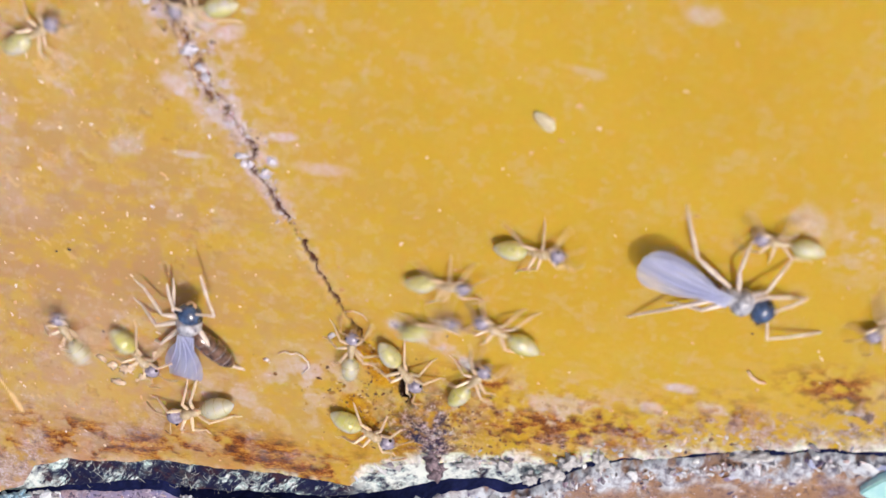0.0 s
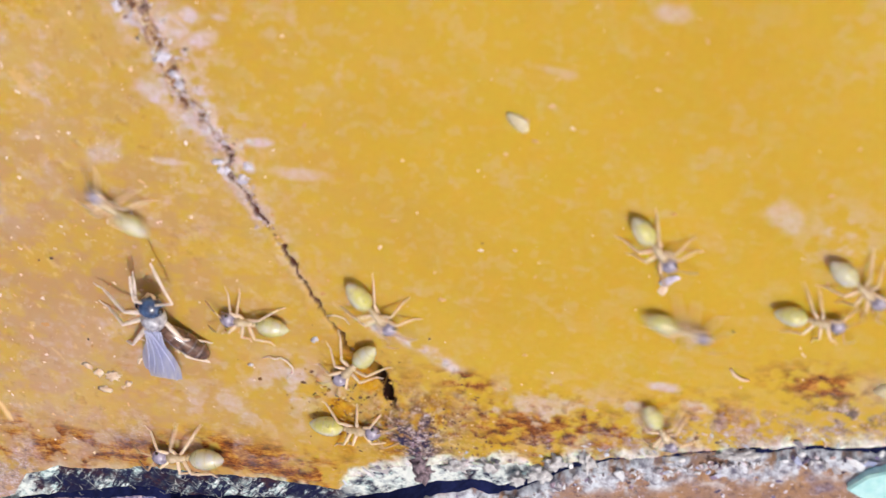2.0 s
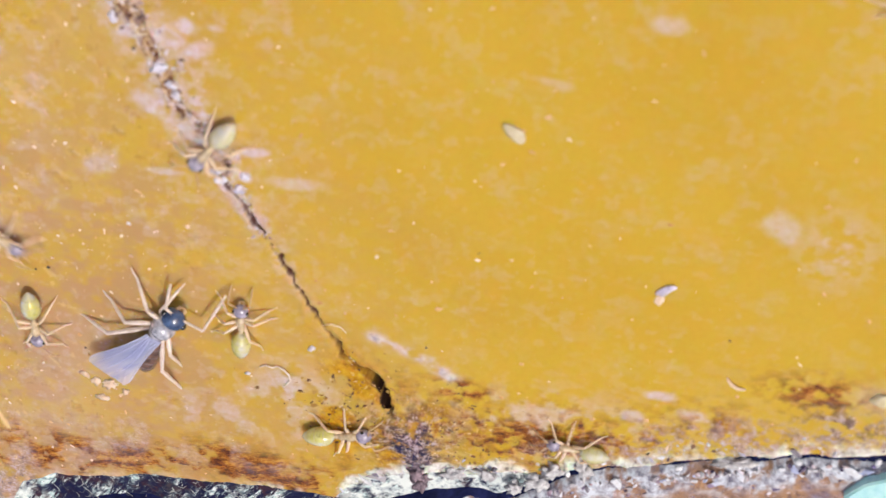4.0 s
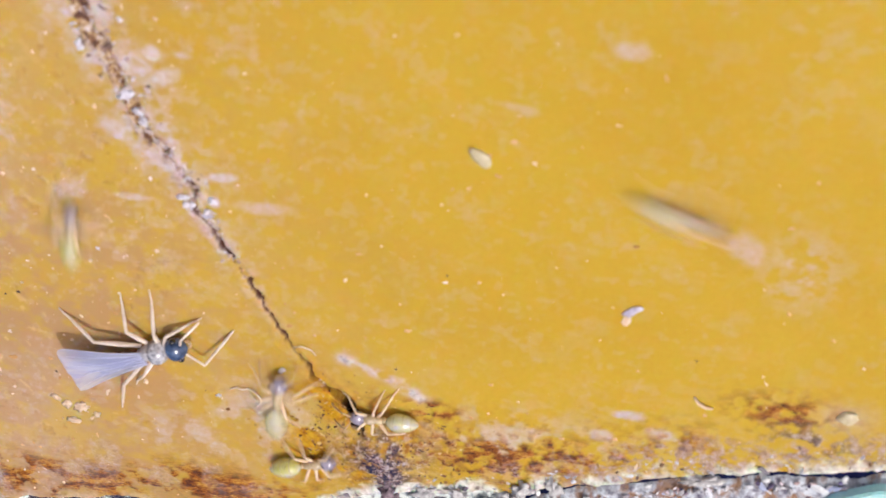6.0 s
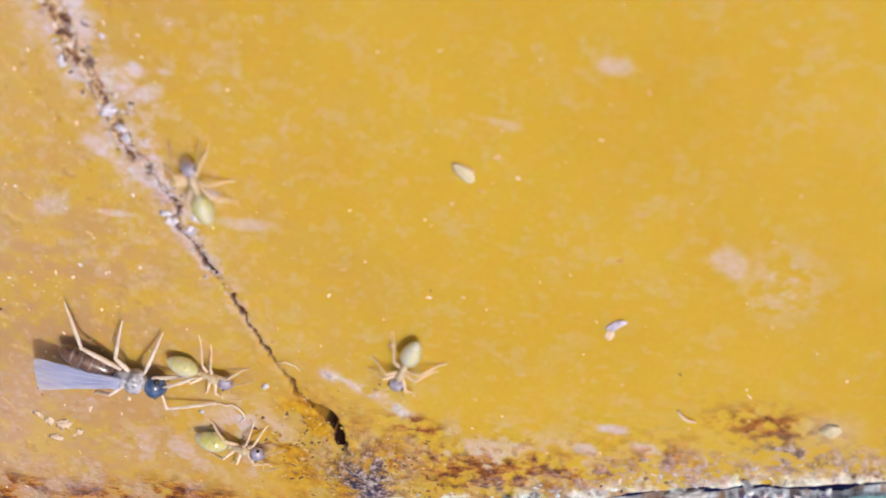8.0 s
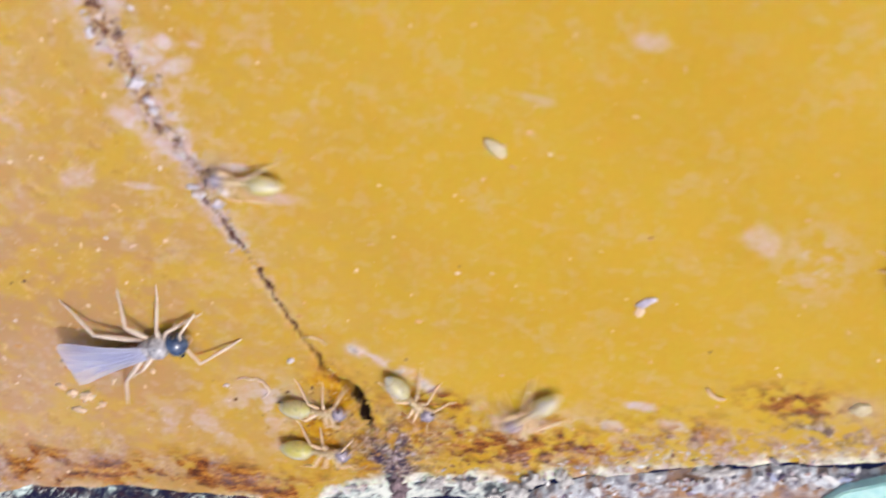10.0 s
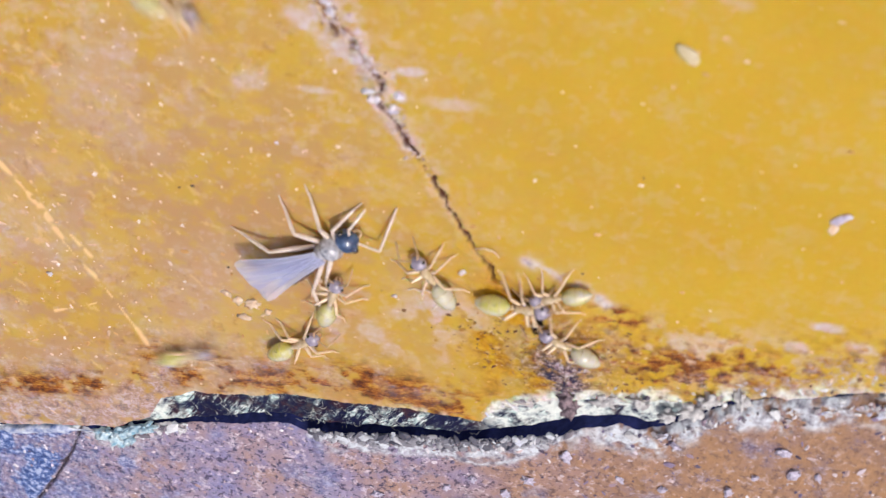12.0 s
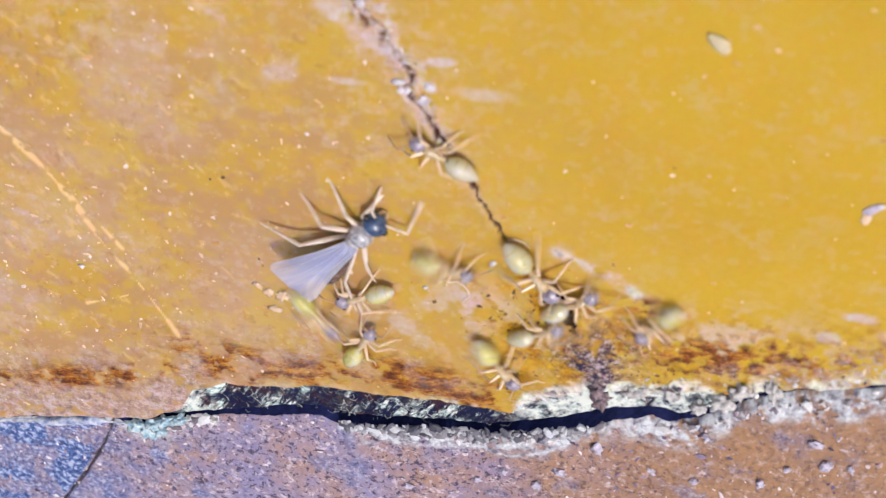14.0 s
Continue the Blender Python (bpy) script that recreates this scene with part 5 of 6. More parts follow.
    paths = [
        [
            [0.00, -2.60, -5.27, -26, 0],
            [0.50, -2.86, -5.49, -53, 0],
            [1.00, -2.84, -5.17, -27, 0],
            [1.50, -2.88, -5.23, -19, 0],
            [2.00, -2.69, -4.99, -1, 0],
            [2.50, -2.81, -4.85, 14, 0],
            [5.00, -2.91, -5.29, -1, 0],
            [5.50, -3.25, -5.49, -33, 0],
            [6.00, -3.06, -5.36, 17, 0],
            [6.07, -3.11, -5.26, 73, 0],
            [6.13, -3.15, -5.16, 129, 0],
            [6.20, -3.20, -5.06, 186, 0],
            [6.40, -3.52, -5.40, 182, 0],
            [6.50, -3.73, -5.08, 119, 0],
            [6.60, -5.02, -3.48, 167, 0],
            [6.70, -5.10, -4.11, 215, 0],
            [6.80, -5.18, -4.75, 263, 0],
            [6.90, -5.16, -4.67, 212, 0],
            [7.00, -5.15, -4.58, 161, 0],
            [7.50, -4.97, -4.51, 174, 0],
            [7.57, -4.94, -4.41, 115, 0],
            [7.63, -4.90, -4.32, 55, 0],
            [7.70, -4.87, -4.22, -4, 0],
            [9.80, -3.34, -4.62, -26, 0],
            [10.00, -2.90, -5.20, 1, 0],
            [10.20, -2.61, -4.77, 41, 0],
            [10.50, -1.93, -4.36, 26, 0],
            [11.00, -1.97, -3.23, 66, 0],
            [11.30, -2.52, -3.22, 66, 0],
            [11.40, -2.32, -3.20, 136, 0],
            [11.50, -2.12, -3.18, 207, 0],
            [11.67, -2.09, -2.97, 258, 0],
            [11.83, -2.06, -2.76, 309, 0],
            [12.00, -2.03, -2.55, 360, 0],
            [12.50, -2.87, -3.67, 401, 0],
            [13.00, -3.53, -2.64, 417, 0],
            [13.10, -3.40, -3.15, 352, 0],
            [13.20, -3.27, -3.66, 286, 0],
            [13.50, -2.94, -4.66, 282, 0],
            [13.70, -2.76, -5.56, 243, 0],
            [14.00, -3.54, -5.83, 306, 0],
        ],
        [
            [0.00, -8.23, -5.57, -155, 0],
            [0.50, -7.77, -5.62, -148, 0],
            [0.60, -7.07, -5.63, -87, 0],
            [0.70, -6.37, -5.63, -25, 0],
            [0.85, -6.42, -5.93, -76, 0],
            [1.00, -6.47, -6.23, -126, 0],
            [1.20, -6.45, -5.90, -150, 0],
            [1.50, -7.54, -6.85, -152, 0],
            [1.80, -8.16, -7.06, -149, 0],
            [2.00, -8.41, -7.37, -172, 0],
            [2.20, -8.58, -7.01, -192, 0],
            [2.30, -10.02, -7.02, -175, 0],
            [2.40, -12.71, -7.38, -164, 0],
            [2.45, -12.47, -7.52, -123, 0],
            [2.50, -12.22, -7.66, -82, 0],
            [2.60, -12.73, -7.93, -124, 0],
            [2.70, -14.10, -10.22, -79, 0],
            [2.80, -15.47, -12.51, -33, 0],
            [3.75, -12.17, -11.49, 5, 0],
            [4.70, -8.86, -10.47, 42, 0],
            [4.85, -8.99, -6.62, 98, 0],
            [4.92, -9.37, -5.42, 137, 0],
            [5.00, -9.76, -4.23, 176, 0],
            [5.10, -11.03, -6.47, 199, 0],
            [5.15, -11.40, -5.70, 149, 0],
            [5.20, -11.78, -4.93, 98, 0],
            [5.30, -11.96, -0.17, 78, 0],
            [5.40, -10.22, 2.72, 58, 0],
            [5.47, -9.25, 4.11, 53, 0],
            [5.53, -9.08, 4.23, -4, 0],
            [5.60, -6.89, 3.94, -25, 0],
            [5.70, -3.12, 1.41, -47, 0],
            [5.80, -3.73, 0.57, -108, 0],
            [5.90, -3.85, -0.84, -93, 0],
            [5.93, -3.86, -1.49, -33, 0],
            [5.97, -3.88, -2.14, 26, 0],
            [6.00, -3.89, -2.79, 86, 0],
            [6.05, -3.91, -3.25, 41, 0],
            [6.10, -3.92, -3.71, -4, 0],
            [6.30, -2.59, -2.88, 19, 0],
            [6.40, -2.16, -2.91, -19, 0],
            [6.50, -1.72, -2.95, -58, 1],
            [12.60, -1.72, -2.95, -58, 1],
            [12.70, -1.60, -3.15, -4, 0],
            [12.80, -1.49, -3.36, 50, 0],
            [12.90, -0.25, -1.22, 82, 0],
            [12.95, -0.70, -1.12, 126, 0],
            [13.00, -1.16, -1.01, 170, 0],
            [13.25, -1.16, -0.48, 131, 0],
            [13.50, -1.84, -0.22, 179, 0],
            [13.70, -2.34, -0.96, 249, 0],
            [14.00, -2.43, -1.75, 308, 0],
        ],
        [
            [0.00, -1.52, -2.51, -54, 0],
            [0.50, -1.54, -2.41, -54, 0],
            [0.75, -1.73, -2.49, -9, 0],
            [1.00, -1.91, -2.56, 36, 0],
            [1.50, -1.15, -2.75, -12, 0],
            [1.75, -1.89, -2.61, -70, 0],
            [2.00, -2.62, -2.47, -127, 0],
            [2.30, -1.72, -2.95, -58, 1],
            [7.10, -1.72, -2.95, -58, 1],
            [7.17, -1.84, -2.47, 1, 0],
            [7.23, -1.95, -1.98, 59, 0],
            [7.30, -2.07, -1.50, 118, 0],
            [7.50, -2.42, -1.62, 181, 0],
            [7.60, -2.41, -0.10, 107, 0],
            [7.70, -3.70, 2.48, 116, 0],
            [8.40, -5.54, 6.32, 64, 0],
            [9.00, -3.78, 6.11, 24, 0],
            [9.60, -2.03, 5.90, -17, 0],
            [9.70, -2.37, 5.68, -89, 0],
            [9.80, -2.71, 5.46, -161, 0],
            [10.00, -4.88, 4.94, -180, 0],
            [10.10, -6.36, 4.22, -148, 0],
            [10.20, -7.39, 3.36, -111, 0],
            [10.40, -7.33, 1.69, -106, 0],
            [10.50, -8.17, 0.66, -105, 0],
            [10.60, -8.13, 0.68, -143, 0],
            [10.70, -8.10, 0.71, -182, 0],
            [11.00, -8.88, 0.68, -113, 0],
            [11.10, -11.07, -0.49, -138, 0],
            [11.20, -11.77, -1.93, -99, 0],
            [11.40, -11.36, -2.41, -56, 0],
            [11.50, -11.18, -2.83, -56, 0],
            [11.60, -11.00, -3.45, -33, 0],
            [11.70, -8.56, -4.51, 1, 0],
            [11.80, -7.61, -3.36, 54, 0],
            [12.00, -7.77, -3.44, 73, 0],
            [12.50, -7.58, -3.13, 129, 0],
            [12.75, -7.70, -3.33, 166, 0],
            [13.00, -7.82, -3.52, 204, 0],
            [13.25, -7.66, -3.67, 249, 0],
            [13.50, -7.49, -3.82, 294, 0],
            [13.75, -7.68, -3.79, 250, 0],
            [14.00, -7.87, -3.75, 206, 0],
        ],
        [
            [0.00, -3.12, -2.10, 86, 0],
            [0.25, -3.48, -2.36, 36, 0],
            [0.50, -3.83, -2.62, -13, 0],
            [0.75, -1.80, -2.37, 28, 0],
            [1.00, -0.49, -0.82, -11, 0],
            [1.20, -1.06, -1.55, -72, 0],
            [1.35, 0.11, -2.71, -38, 0],
            [1.43, 0.49, -2.87, -89, 0],
            [1.50, 0.86, -3.04, -141, 0],
            [1.65, -0.28, -1.95, -192, 0],
            [1.80, -1.15, -2.62, -145, 0],
            [1.90, -1.43, -2.79, -102, 0],
            [2.00, -1.72, -2.95, -58, 1],
            [13.60, -1.72, -2.95, -58, 1],
            [13.80, -2.86, -5.15, -118, 0],
            [13.90, -2.59, -4.61, -45, 0],
            [14.00, -2.32, -4.08, 28, 0],
        ],
        [
            [0.00, -7.13, 9.08, -166, 0],
            [0.15, -6.84, 8.64, -117, 0],
            [0.30, -6.56, 8.20, -69, 0],
            [0.40, -5.65, 5.33, -73, 0],
            [0.50, -5.49, 4.74, -90, 0],
            [0.60, -5.35, 1.63, -81, 0],
            [0.70, -4.94, 1.05, -51, 0],
            [0.80, -4.78, 0.92, -28, 0],
            [0.90, -3.55, 0.31, -47, 0],
            [1.05, -2.91, -1.10, -56, 0],
            [1.20, -2.16, -1.77, -57, 0],
            [1.50, -1.72, -2.95, -58, 1],
            [14.00, -1.72, -2.95, -58, 1],
        ],
        [
            [0.00, -4.79, 14.62, -58, 0],
            [0.55, -2.58, 11.01, -66, 0],
            [0.70, -1.20, 6.72, -59, 0],
            [0.80, 0.31, 6.11, -36, 0],
            [0.90, 0.35, 5.61, -72, 0],
            [1.00, 0.88, 4.35, -43, 0],
            [1.05, 1.06, 4.10, -91, 0],
            [1.10, 1.24, 3.84, -139, 0],
            [1.20, 0.10, 3.68, -159, 0],
            [1.30, -0.67, 3.11, -131, 0],
            [1.40, -1.46, 1.89, -126, 0],
            [1.50, -2.48, 0.66, -105, 0],
            [1.57, -2.93, 0.61, -150, 0],
            [1.65, -3.38, 0.55, -194, 0],
            [1.80, -6.86, 1.79, -197, 0],
            [1.90, -8.09, 1.97, -194, 0],
            [2.00, -9.51, 2.44, -221, 0],
            [2.30, -11.06, 5.56, -238, 0],
            [2.40, -12.98, 8.01, -168, 0],
            [2.80, -14.90, 6.15, -112, 0],
            [3.20, -16.82, 4.29, -57, 0],
            [4.75, -7.73, -0.08, -18, 0],
            [4.90, -6.04, 0.81, 19, 0],
            [5.00, -3.40, 1.40, 9, 0],
            [5.10, -0.22, 1.94, -10, 0],
            [5.20, 2.17, 0.40, -71, 0],
            [5.30, 1.15, -2.10, -115, 0],
            [5.40, 0.70, -2.72, -144, 0],
            [5.50, -0.09, -2.99, -147, 0],
            [6.00, -0.80, -3.01, -179, 0],
            [6.50, -0.94, -3.10, -164, 0],
            [6.70, -1.31, -2.79, -231, 0],
            [6.80, -2.13, -1.61, -248, 0],
            [7.00, -1.94, -1.26, -211, 0],
            [7.10, -2.84, -0.98, -179, 0],
            [7.20, -4.87, -1.32, -179, 0],
            [7.30, -5.88, -1.04, -160, 0],
            [7.50, -5.80, -1.67, -187, 0],
            [7.57, -5.77, -1.55, -131, 0],
            [7.63, -5.74, -1.44, -76, 0],
            [7.70, -5.71, -1.32, -20, 0],
            [9.70, -3.22, -2.62, -38, 0],
            [10.00, -2.93, -3.46, 0, 0],
            [10.07, -3.26, -3.54, 47, 0],
            [10.15, -3.60, -3.61, 93, 0],
            [10.30, -3.07, -0.81, 84, 0],
            [10.40, -3.11, 1.15, 134, 0],
            [10.50, -5.74, 1.95, 172, 0],
            [10.60, -5.77, 1.93, 158, 0],
            [10.70, -7.20, 2.54, 146, 0],
            [10.80, -9.34, 4.35, 125, 0],
            [10.90, -9.29, 5.51, 94, 0],
            [11.00, -9.42, 5.56, 94, 0],
            [11.10, -10.17, 6.53, 114, 0],
            [11.20, -10.64, 8.31, 129, 0],
            [14.00, -14.67, 12.08, 137, 0],
        ],
        [
            [0.00, 0.57, -2.53, 57, 0],
            [0.25, 1.17, -2.93, 17, 0],
            [0.50, 1.77, -3.34, -23, 0],
            [1.00, 2.09, -3.44, -60, 0],
            [1.20, 2.45, -5.33, -86, 0],
            [1.40, 2.50, -9.38, -134, 0],
            [5.00, -10.50, -18.84, -169, 0],
            [11.40, -22.77, -14.15, -221, 0],
            [11.55, -21.20, -12.55, -271, 0],
            [11.70, -19.62, -10.96, -320, 0],
            [11.80, -17.07, -9.45, -332, 0],
            [11.90, -14.94, -8.42, -331, 0],
            [12.00, -12.80, -7.04, -338, 0],
            [12.20, -11.43, -7.26, -359, 0],
            [12.50, -10.28, -7.01, -394, 0],
            [12.70, -8.55, -5.92, -329, 0],
            [13.00, -7.81, -5.52, -292, 0],
            [13.50, -7.95, -5.19, -287, 0],
            [14.00, -7.95, -5.78, -299, 0],
        ],
        [
            [0.00, -0.39, 0.99, 2, 0],
            [0.30, 1.39, 1.32, 1, 0],
            [0.50, 1.94, 1.02, -33, 0],
            [0.70, 1.79, 1.55, 0, 0],
            [1.00, 2.30, 1.02, -26, 0],
            [1.03, 1.99, 1.00, -79, 0],
            [1.07, 1.68, 0.98, -132, 0],
            [1.10, 1.36, 0.96, -185, 0],
            [1.20, -0.04, 1.24, -153, 0],
            [1.25, -0.00, 0.76, -114, 0],
            [1.30, 0.03, 0.28, -76, 0],
            [1.50, 0.32, -0.20, -85, 0],
            [1.53, 0.02, 0.35, -29, 0],
            [1.57, -0.27, 0.90, 26, 0],
            [1.60, -0.57, 1.45, 82, 0],
            [1.70, 0.88, 3.58, 19, 0],
            [1.80, 3.68, 2.88, -26, 0],
            [1.90, 5.47, 1.33, -33, 0],
            [2.00, 7.01, 0.70, -16, 0],
            [2.30, 8.55, 0.62, -40, 0],
            [2.50, 10.67, -2.34, -16, 0],
            [2.70, 9.60, -1.57, 12, 0],
            [3.10, 17.04, -0.98, 51, 0],
            [7.05, 15.38, 1.28, 106, 0],
            [11.00, 13.73, 3.54, 161, 0],
            [11.30, 8.99, 1.75, 199, 0],
            [11.40, 6.17, 0.91, 202, 0],
            [11.50, 3.11, -0.60, 200, 0],
            [11.60, 1.28, -0.94, 185, 0],
            [11.70, -1.00, -0.92, 205, 0],
            [12.00, -1.01, -1.99, 199, 0],
            [12.07, -0.68, -2.03, 258, 0],
            [12.13, -0.36, -2.07, 317, 0],
            [12.20, -0.03, -2.12, 375, 0],
            [12.40, 1.83, -1.21, 408, 0],
            [12.45, 1.76, -0.71, 456, 0],
            [12.50, 1.69, -0.20, 504, 0],
            [12.60, 3.13, 2.14, 452, 0],
            [12.70, 1.50, 4.62, 518, 0],
            [12.80, -2.00, 4.20, 547, 0],
            [12.90, -5.67, 3.76, 556, 0],
            [13.00, -8.27, 2.40, 561, 0],
            [13.10, -10.21, -0.20, 595, 0],
            [13.13, -10.33, -0.42, 652, 0],
            [13.17, -10.44, -0.64, 709, 0],
            [13.20, -10.56, -0.86, 766, 0],
            [13.30, -9.95, 0.07, 704, 0],
            [13.50, -8.61, -1.40, 675, 0],
            [13.70, -8.14, -0.87, 737, 0],
            [13.80, -6.72, -0.82, 717, 0],
            [13.90, -4.79, -1.03, 684, 0],
            [14.00, -5.06, -2.03, 708, 0],
        ],
        [
            [0.00, 2.17, 2.67, 1, 0],
            [0.30, 3.25, 1.43, -39, 0],
            [0.50, 4.74, 0.58, -10, 0],
            [0.62, 4.45, 1.00, 55, 0],
            [0.75, 4.15, 1.43, 119, 0],
            [0.88, 3.86, 2.04, 175, 0],
            [1.00, 3.57, 2.65, 230, 0],
            [1.20, 2.70, 2.23, 233, 0],
            [1.27, 2.54, 1.65, 296, 0],
            [1.35, 2.38, 1.07, 359, 0],
            [1.43, 3.01, 1.65, 413, 0],
            [1.50, 3.64, 2.22, 467, 0],
            [1.60, 3.01, 5.93, 435, 0],
            [1.65, 3.86, 6.15, 390, 0],
            [1.70, 4.72, 6.36, 345, 0],
            [1.80, 5.04, 5.40, 294, 0],
            [1.90, 5.76, 4.01, 297, 0],
            [2.00, 6.05, 3.44, 307, 0],
            [2.30, 7.59, 2.75, 303, 0],
            [2.50, 7.91, 0.54, 240, 0],
            [2.70, 6.18, -1.59, 269, 0],
            [2.95, 6.99, -5.18, 324, 0],
            [3.20, 7.80, -8.77, 380, 0],
            [8.00, 19.01, 2.97, 426, 0],
            [9.05, 17.00, 5.12, 478, 0],
            [10.10, 14.98, 7.26, 530, 0],
            [10.30, 10.22, 4.59, 581, 0],
            [10.40, 7.95, 1.14, 597, 0],
            [10.50, 4.71, -3.97, 565, 0],
            [10.60, 5.02, -4.30, 600, 0],
            [10.75, 3.10, -6.81, 609, 0],
            [10.95, 2.24, -11.41, 614, 0],
            [14.00, -2.91, -27.59, 612, 0],
        ],
        [
            [0.00, -0.62, -0.62, 26, 0],
            [0.50, 3.81, -1.72, -24, 0],
            [0.70, 3.93, -1.19, 22, 0],
            [0.90, 5.10, -1.19, 8, 0],
            [1.00, 5.43, -0.98, 7, 0],
            [1.20, 5.85, -0.96, 69, 0],
            [1.40, 5.88, 0.23, 43, 0],
            [1.50, 7.29, 0.39, -16, 0],
            [1.60, 7.28, 0.54, 44, 0],
            [1.70, 8.36, 1.41, 25, 0],
            [1.90, 10.02, 1.80, 7, 0],
            [2.00, 10.50, 1.67, -7, 0],
            [2.30, 9.69, 0.99, -65, 0],
            [2.50, 11.73, -0.98, -22, 0],
            [2.70, 10.35, -0.99, 5, 0],
            [3.20, 17.27, -0.46, 27, 0],
            [4.90, 17.12, 0.93, 91, 0],
            [6.60, 16.97, 2.32, 155, 0],
            [6.80, 13.81, 1.14, 197, 0],
            [6.90, 9.89, 0.13, 190, 0],
            [6.97, 6.49, -0.10, 186, 0],
            [7.04, 4.33, -0.44, 221, 0],
            [7.10, 5.08, -1.34, 279, 0],
            [7.15, 4.88, -1.99, 235, 0],
            [7.20, 4.69, -2.63, 191, 0],
            [7.30, 0.33, -2.29, 183, 0],
            [7.40, -0.70, -2.62, 242, 0],
            [7.50, -1.72, -2.95, 302, 1],
            [10.50, -1.72, -2.95, 302, 1],
            [10.56, -2.02, -2.86, 243, 0],
            [10.62, -2.31, -2.77, 183, 0],
            [10.68, -2.61, -2.67, 124, 0],
            [10.80, -4.22, 0.77, 125, 0],
            [10.90, -7.31, 4.08, 124, 0],
            [11.00, -7.48, 5.67, 106, 0],
            [11.10, -7.87, 7.56, 102, 0],
            [11.20, -8.22, 9.16, 153, 0],
            [11.70, -11.70, 9.53, 201, 0],
            [11.90, -12.00, 7.70, 274, 0],
            [11.95, -11.74, 7.06, 311, 0],
            [12.00, -11.49, 6.42, 349, 0],
            [12.10, -9.94, 3.58, 303, 0],
            [12.20, -9.23, 2.92, 329, 0],
            [12.30, -8.85, 2.92, 370, 0],
            [12.40, -6.62, 3.39, 398, 0],
            [12.50, -4.58, 6.29, 416, 0],
            [12.60, -3.50, 8.49, 417, 0],
            [14.00, -1.07, 11.66, 412, 0],
        ],
        [
            [0.00, 8.69, 4.16, 174, 0],
            [0.20, 7.67, 3.51, 236, 0],
            [0.35, 6.65, 1.55, 284, 0],
            [0.50, 5.64, -0.41, 332, 0],
            [0.70, 5.09, -3.88, 269, 0],
            [1.00, 5.54, -5.17, 286, 0],
            [1.20, 6.22, -8.33, 299, 0],
            [1.38, 6.62, -8.07, 372, 0],
            [1.55, 7.02, -7.82, 445, 0],
            [1.70, 6.63, -3.51, 453, 0],
            [1.80, 6.67, -3.44, 403, 0],
            [1.90, 6.72, -3.38, 352, 0],
            [2.00, 6.76, -3.31, 301, 0],
            [2.15, 6.61, -3.22, 252, 0],
            [2.30, 6.45, -3.14, 202, 0],
            [2.50, 4.51, -4.22, 270, 0],
            [2.60, 4.64, -4.35, 220, 0],
            [2.70, 4.76, -4.48, 170, 0],
            [4.80, 3.17, -3.98, 177, 0],
            [4.90, 3.00, -4.18, 218, 0],
            [5.00, 2.83, -4.39, 259, 0],
            [5.50, 1.38, -4.76, 202, 0],
            [5.90, 1.24, -8.30, 248, 0],
            [14.00, -8.66, -29.89, 245, 0],
        ],
        [
            [0.00, 11.91, 1.98, -129, 0],
            [0.25, 10.19, 1.02, -92, 0],
            [0.50, 8.46, 0.05, -54, 0],
            [0.60, 8.37, -0.99, -23, 0],
            [0.65, 9.08, -0.75, 32, 0],
            [0.70, 9.79, -0.51, 87, 0],
            [0.80, 8.63, 3.71, 104, 0],
            [0.87, 8.66, 3.72, 158, 0],
            [0.93, 8.69, 3.74, 211, 0],
            [1.00, 8.72, 3.75, 265, 0],
            [1.10, 8.57, 3.75, 321, 0],
            [1.20, 8.42, 3.74, 376, 0],
            [1.35, 8.77, 3.81, 337, 0],
            [1.50, 9.13, 3.87, 297, 0],
            [1.70, 10.01, 3.62, 340, 0],
            [2.00, 11.53, 2.99, 321, 0],
            [2.40, 12.64, 2.37, 346, 0],
            [2.55, 14.14, 2.18, 394, 0],
            [2.70, 15.64, 1.99, 441, 0],
            [3.50, 14.05, 11.16, 501, 0],
            [5.40, 0.15, 14.40, 537, 0],
            [5.55, -0.94, 13.25, 581, 0],
            [5.70, -2.03, 12.10, 625, 0],
            [5.80, -0.20, 10.20, 681, 0],
            [5.90, 2.78, 8.14, 690, 0],
            [6.00, 7.62, 5.74, 706, 0],
            [6.10, 10.95, 5.07, 713, 0],
            [6.20, 13.75, 4.96, 715, 0],
            [6.40, 16.45, 4.61, 681, 0],
            [6.58, 16.39, 3.75, 636, 0],
            [6.75, 16.32, 2.88, 591, 0],
            [6.88, 14.39, 2.08, 541, 0],
            [6.92, 13.69, 2.32, 484, 0],
            [6.96, 12.98, 2.55, 426, 0],
            [7.00, 12.28, 2.79, 369, 0],
            [7.03, 11.08, 3.35, 421, 0],
            [7.07, 9.87, 3.90, 472, 0],
            [7.10, 8.67, 4.46, 524, 0],
            [7.20, 4.91, 4.90, 540, 0],
            [7.30, 3.35, 4.43, 564, 0],
            [7.40, 3.31, 4.18, 616, 0],
            [7.50, 2.87, 2.56, 608, 0],
            [7.60, 1.43, 1.30, 581, 0],
            [7.70, 0.88, 0.80, 608, 0],
            [9.80, -0.18, -2.68, 615, 0],
            [10.00, -0.01, -2.53, 673, 0],
            [10.20, -0.41, -4.12, 620, 0],
            [10.50, -0.50, -5.37, 609, 0],
            [11.00, -0.55, -4.46, 579, 0],
            [11.50, -0.38, -4.11, 553, 0],
            [12.00, -0.68, -3.82, 512, 0],
            [12.50, -0.01, -3.77, 580, 0],
            [13.00, -1.08, -2.60, 520, 0],
            [13.50, -0.78, -2.87, 541, 0],
            [13.75, -1.05, -2.75, 470, 0],
            [14.00, -1.32, -2.64, 398, 0],
        ],
        [
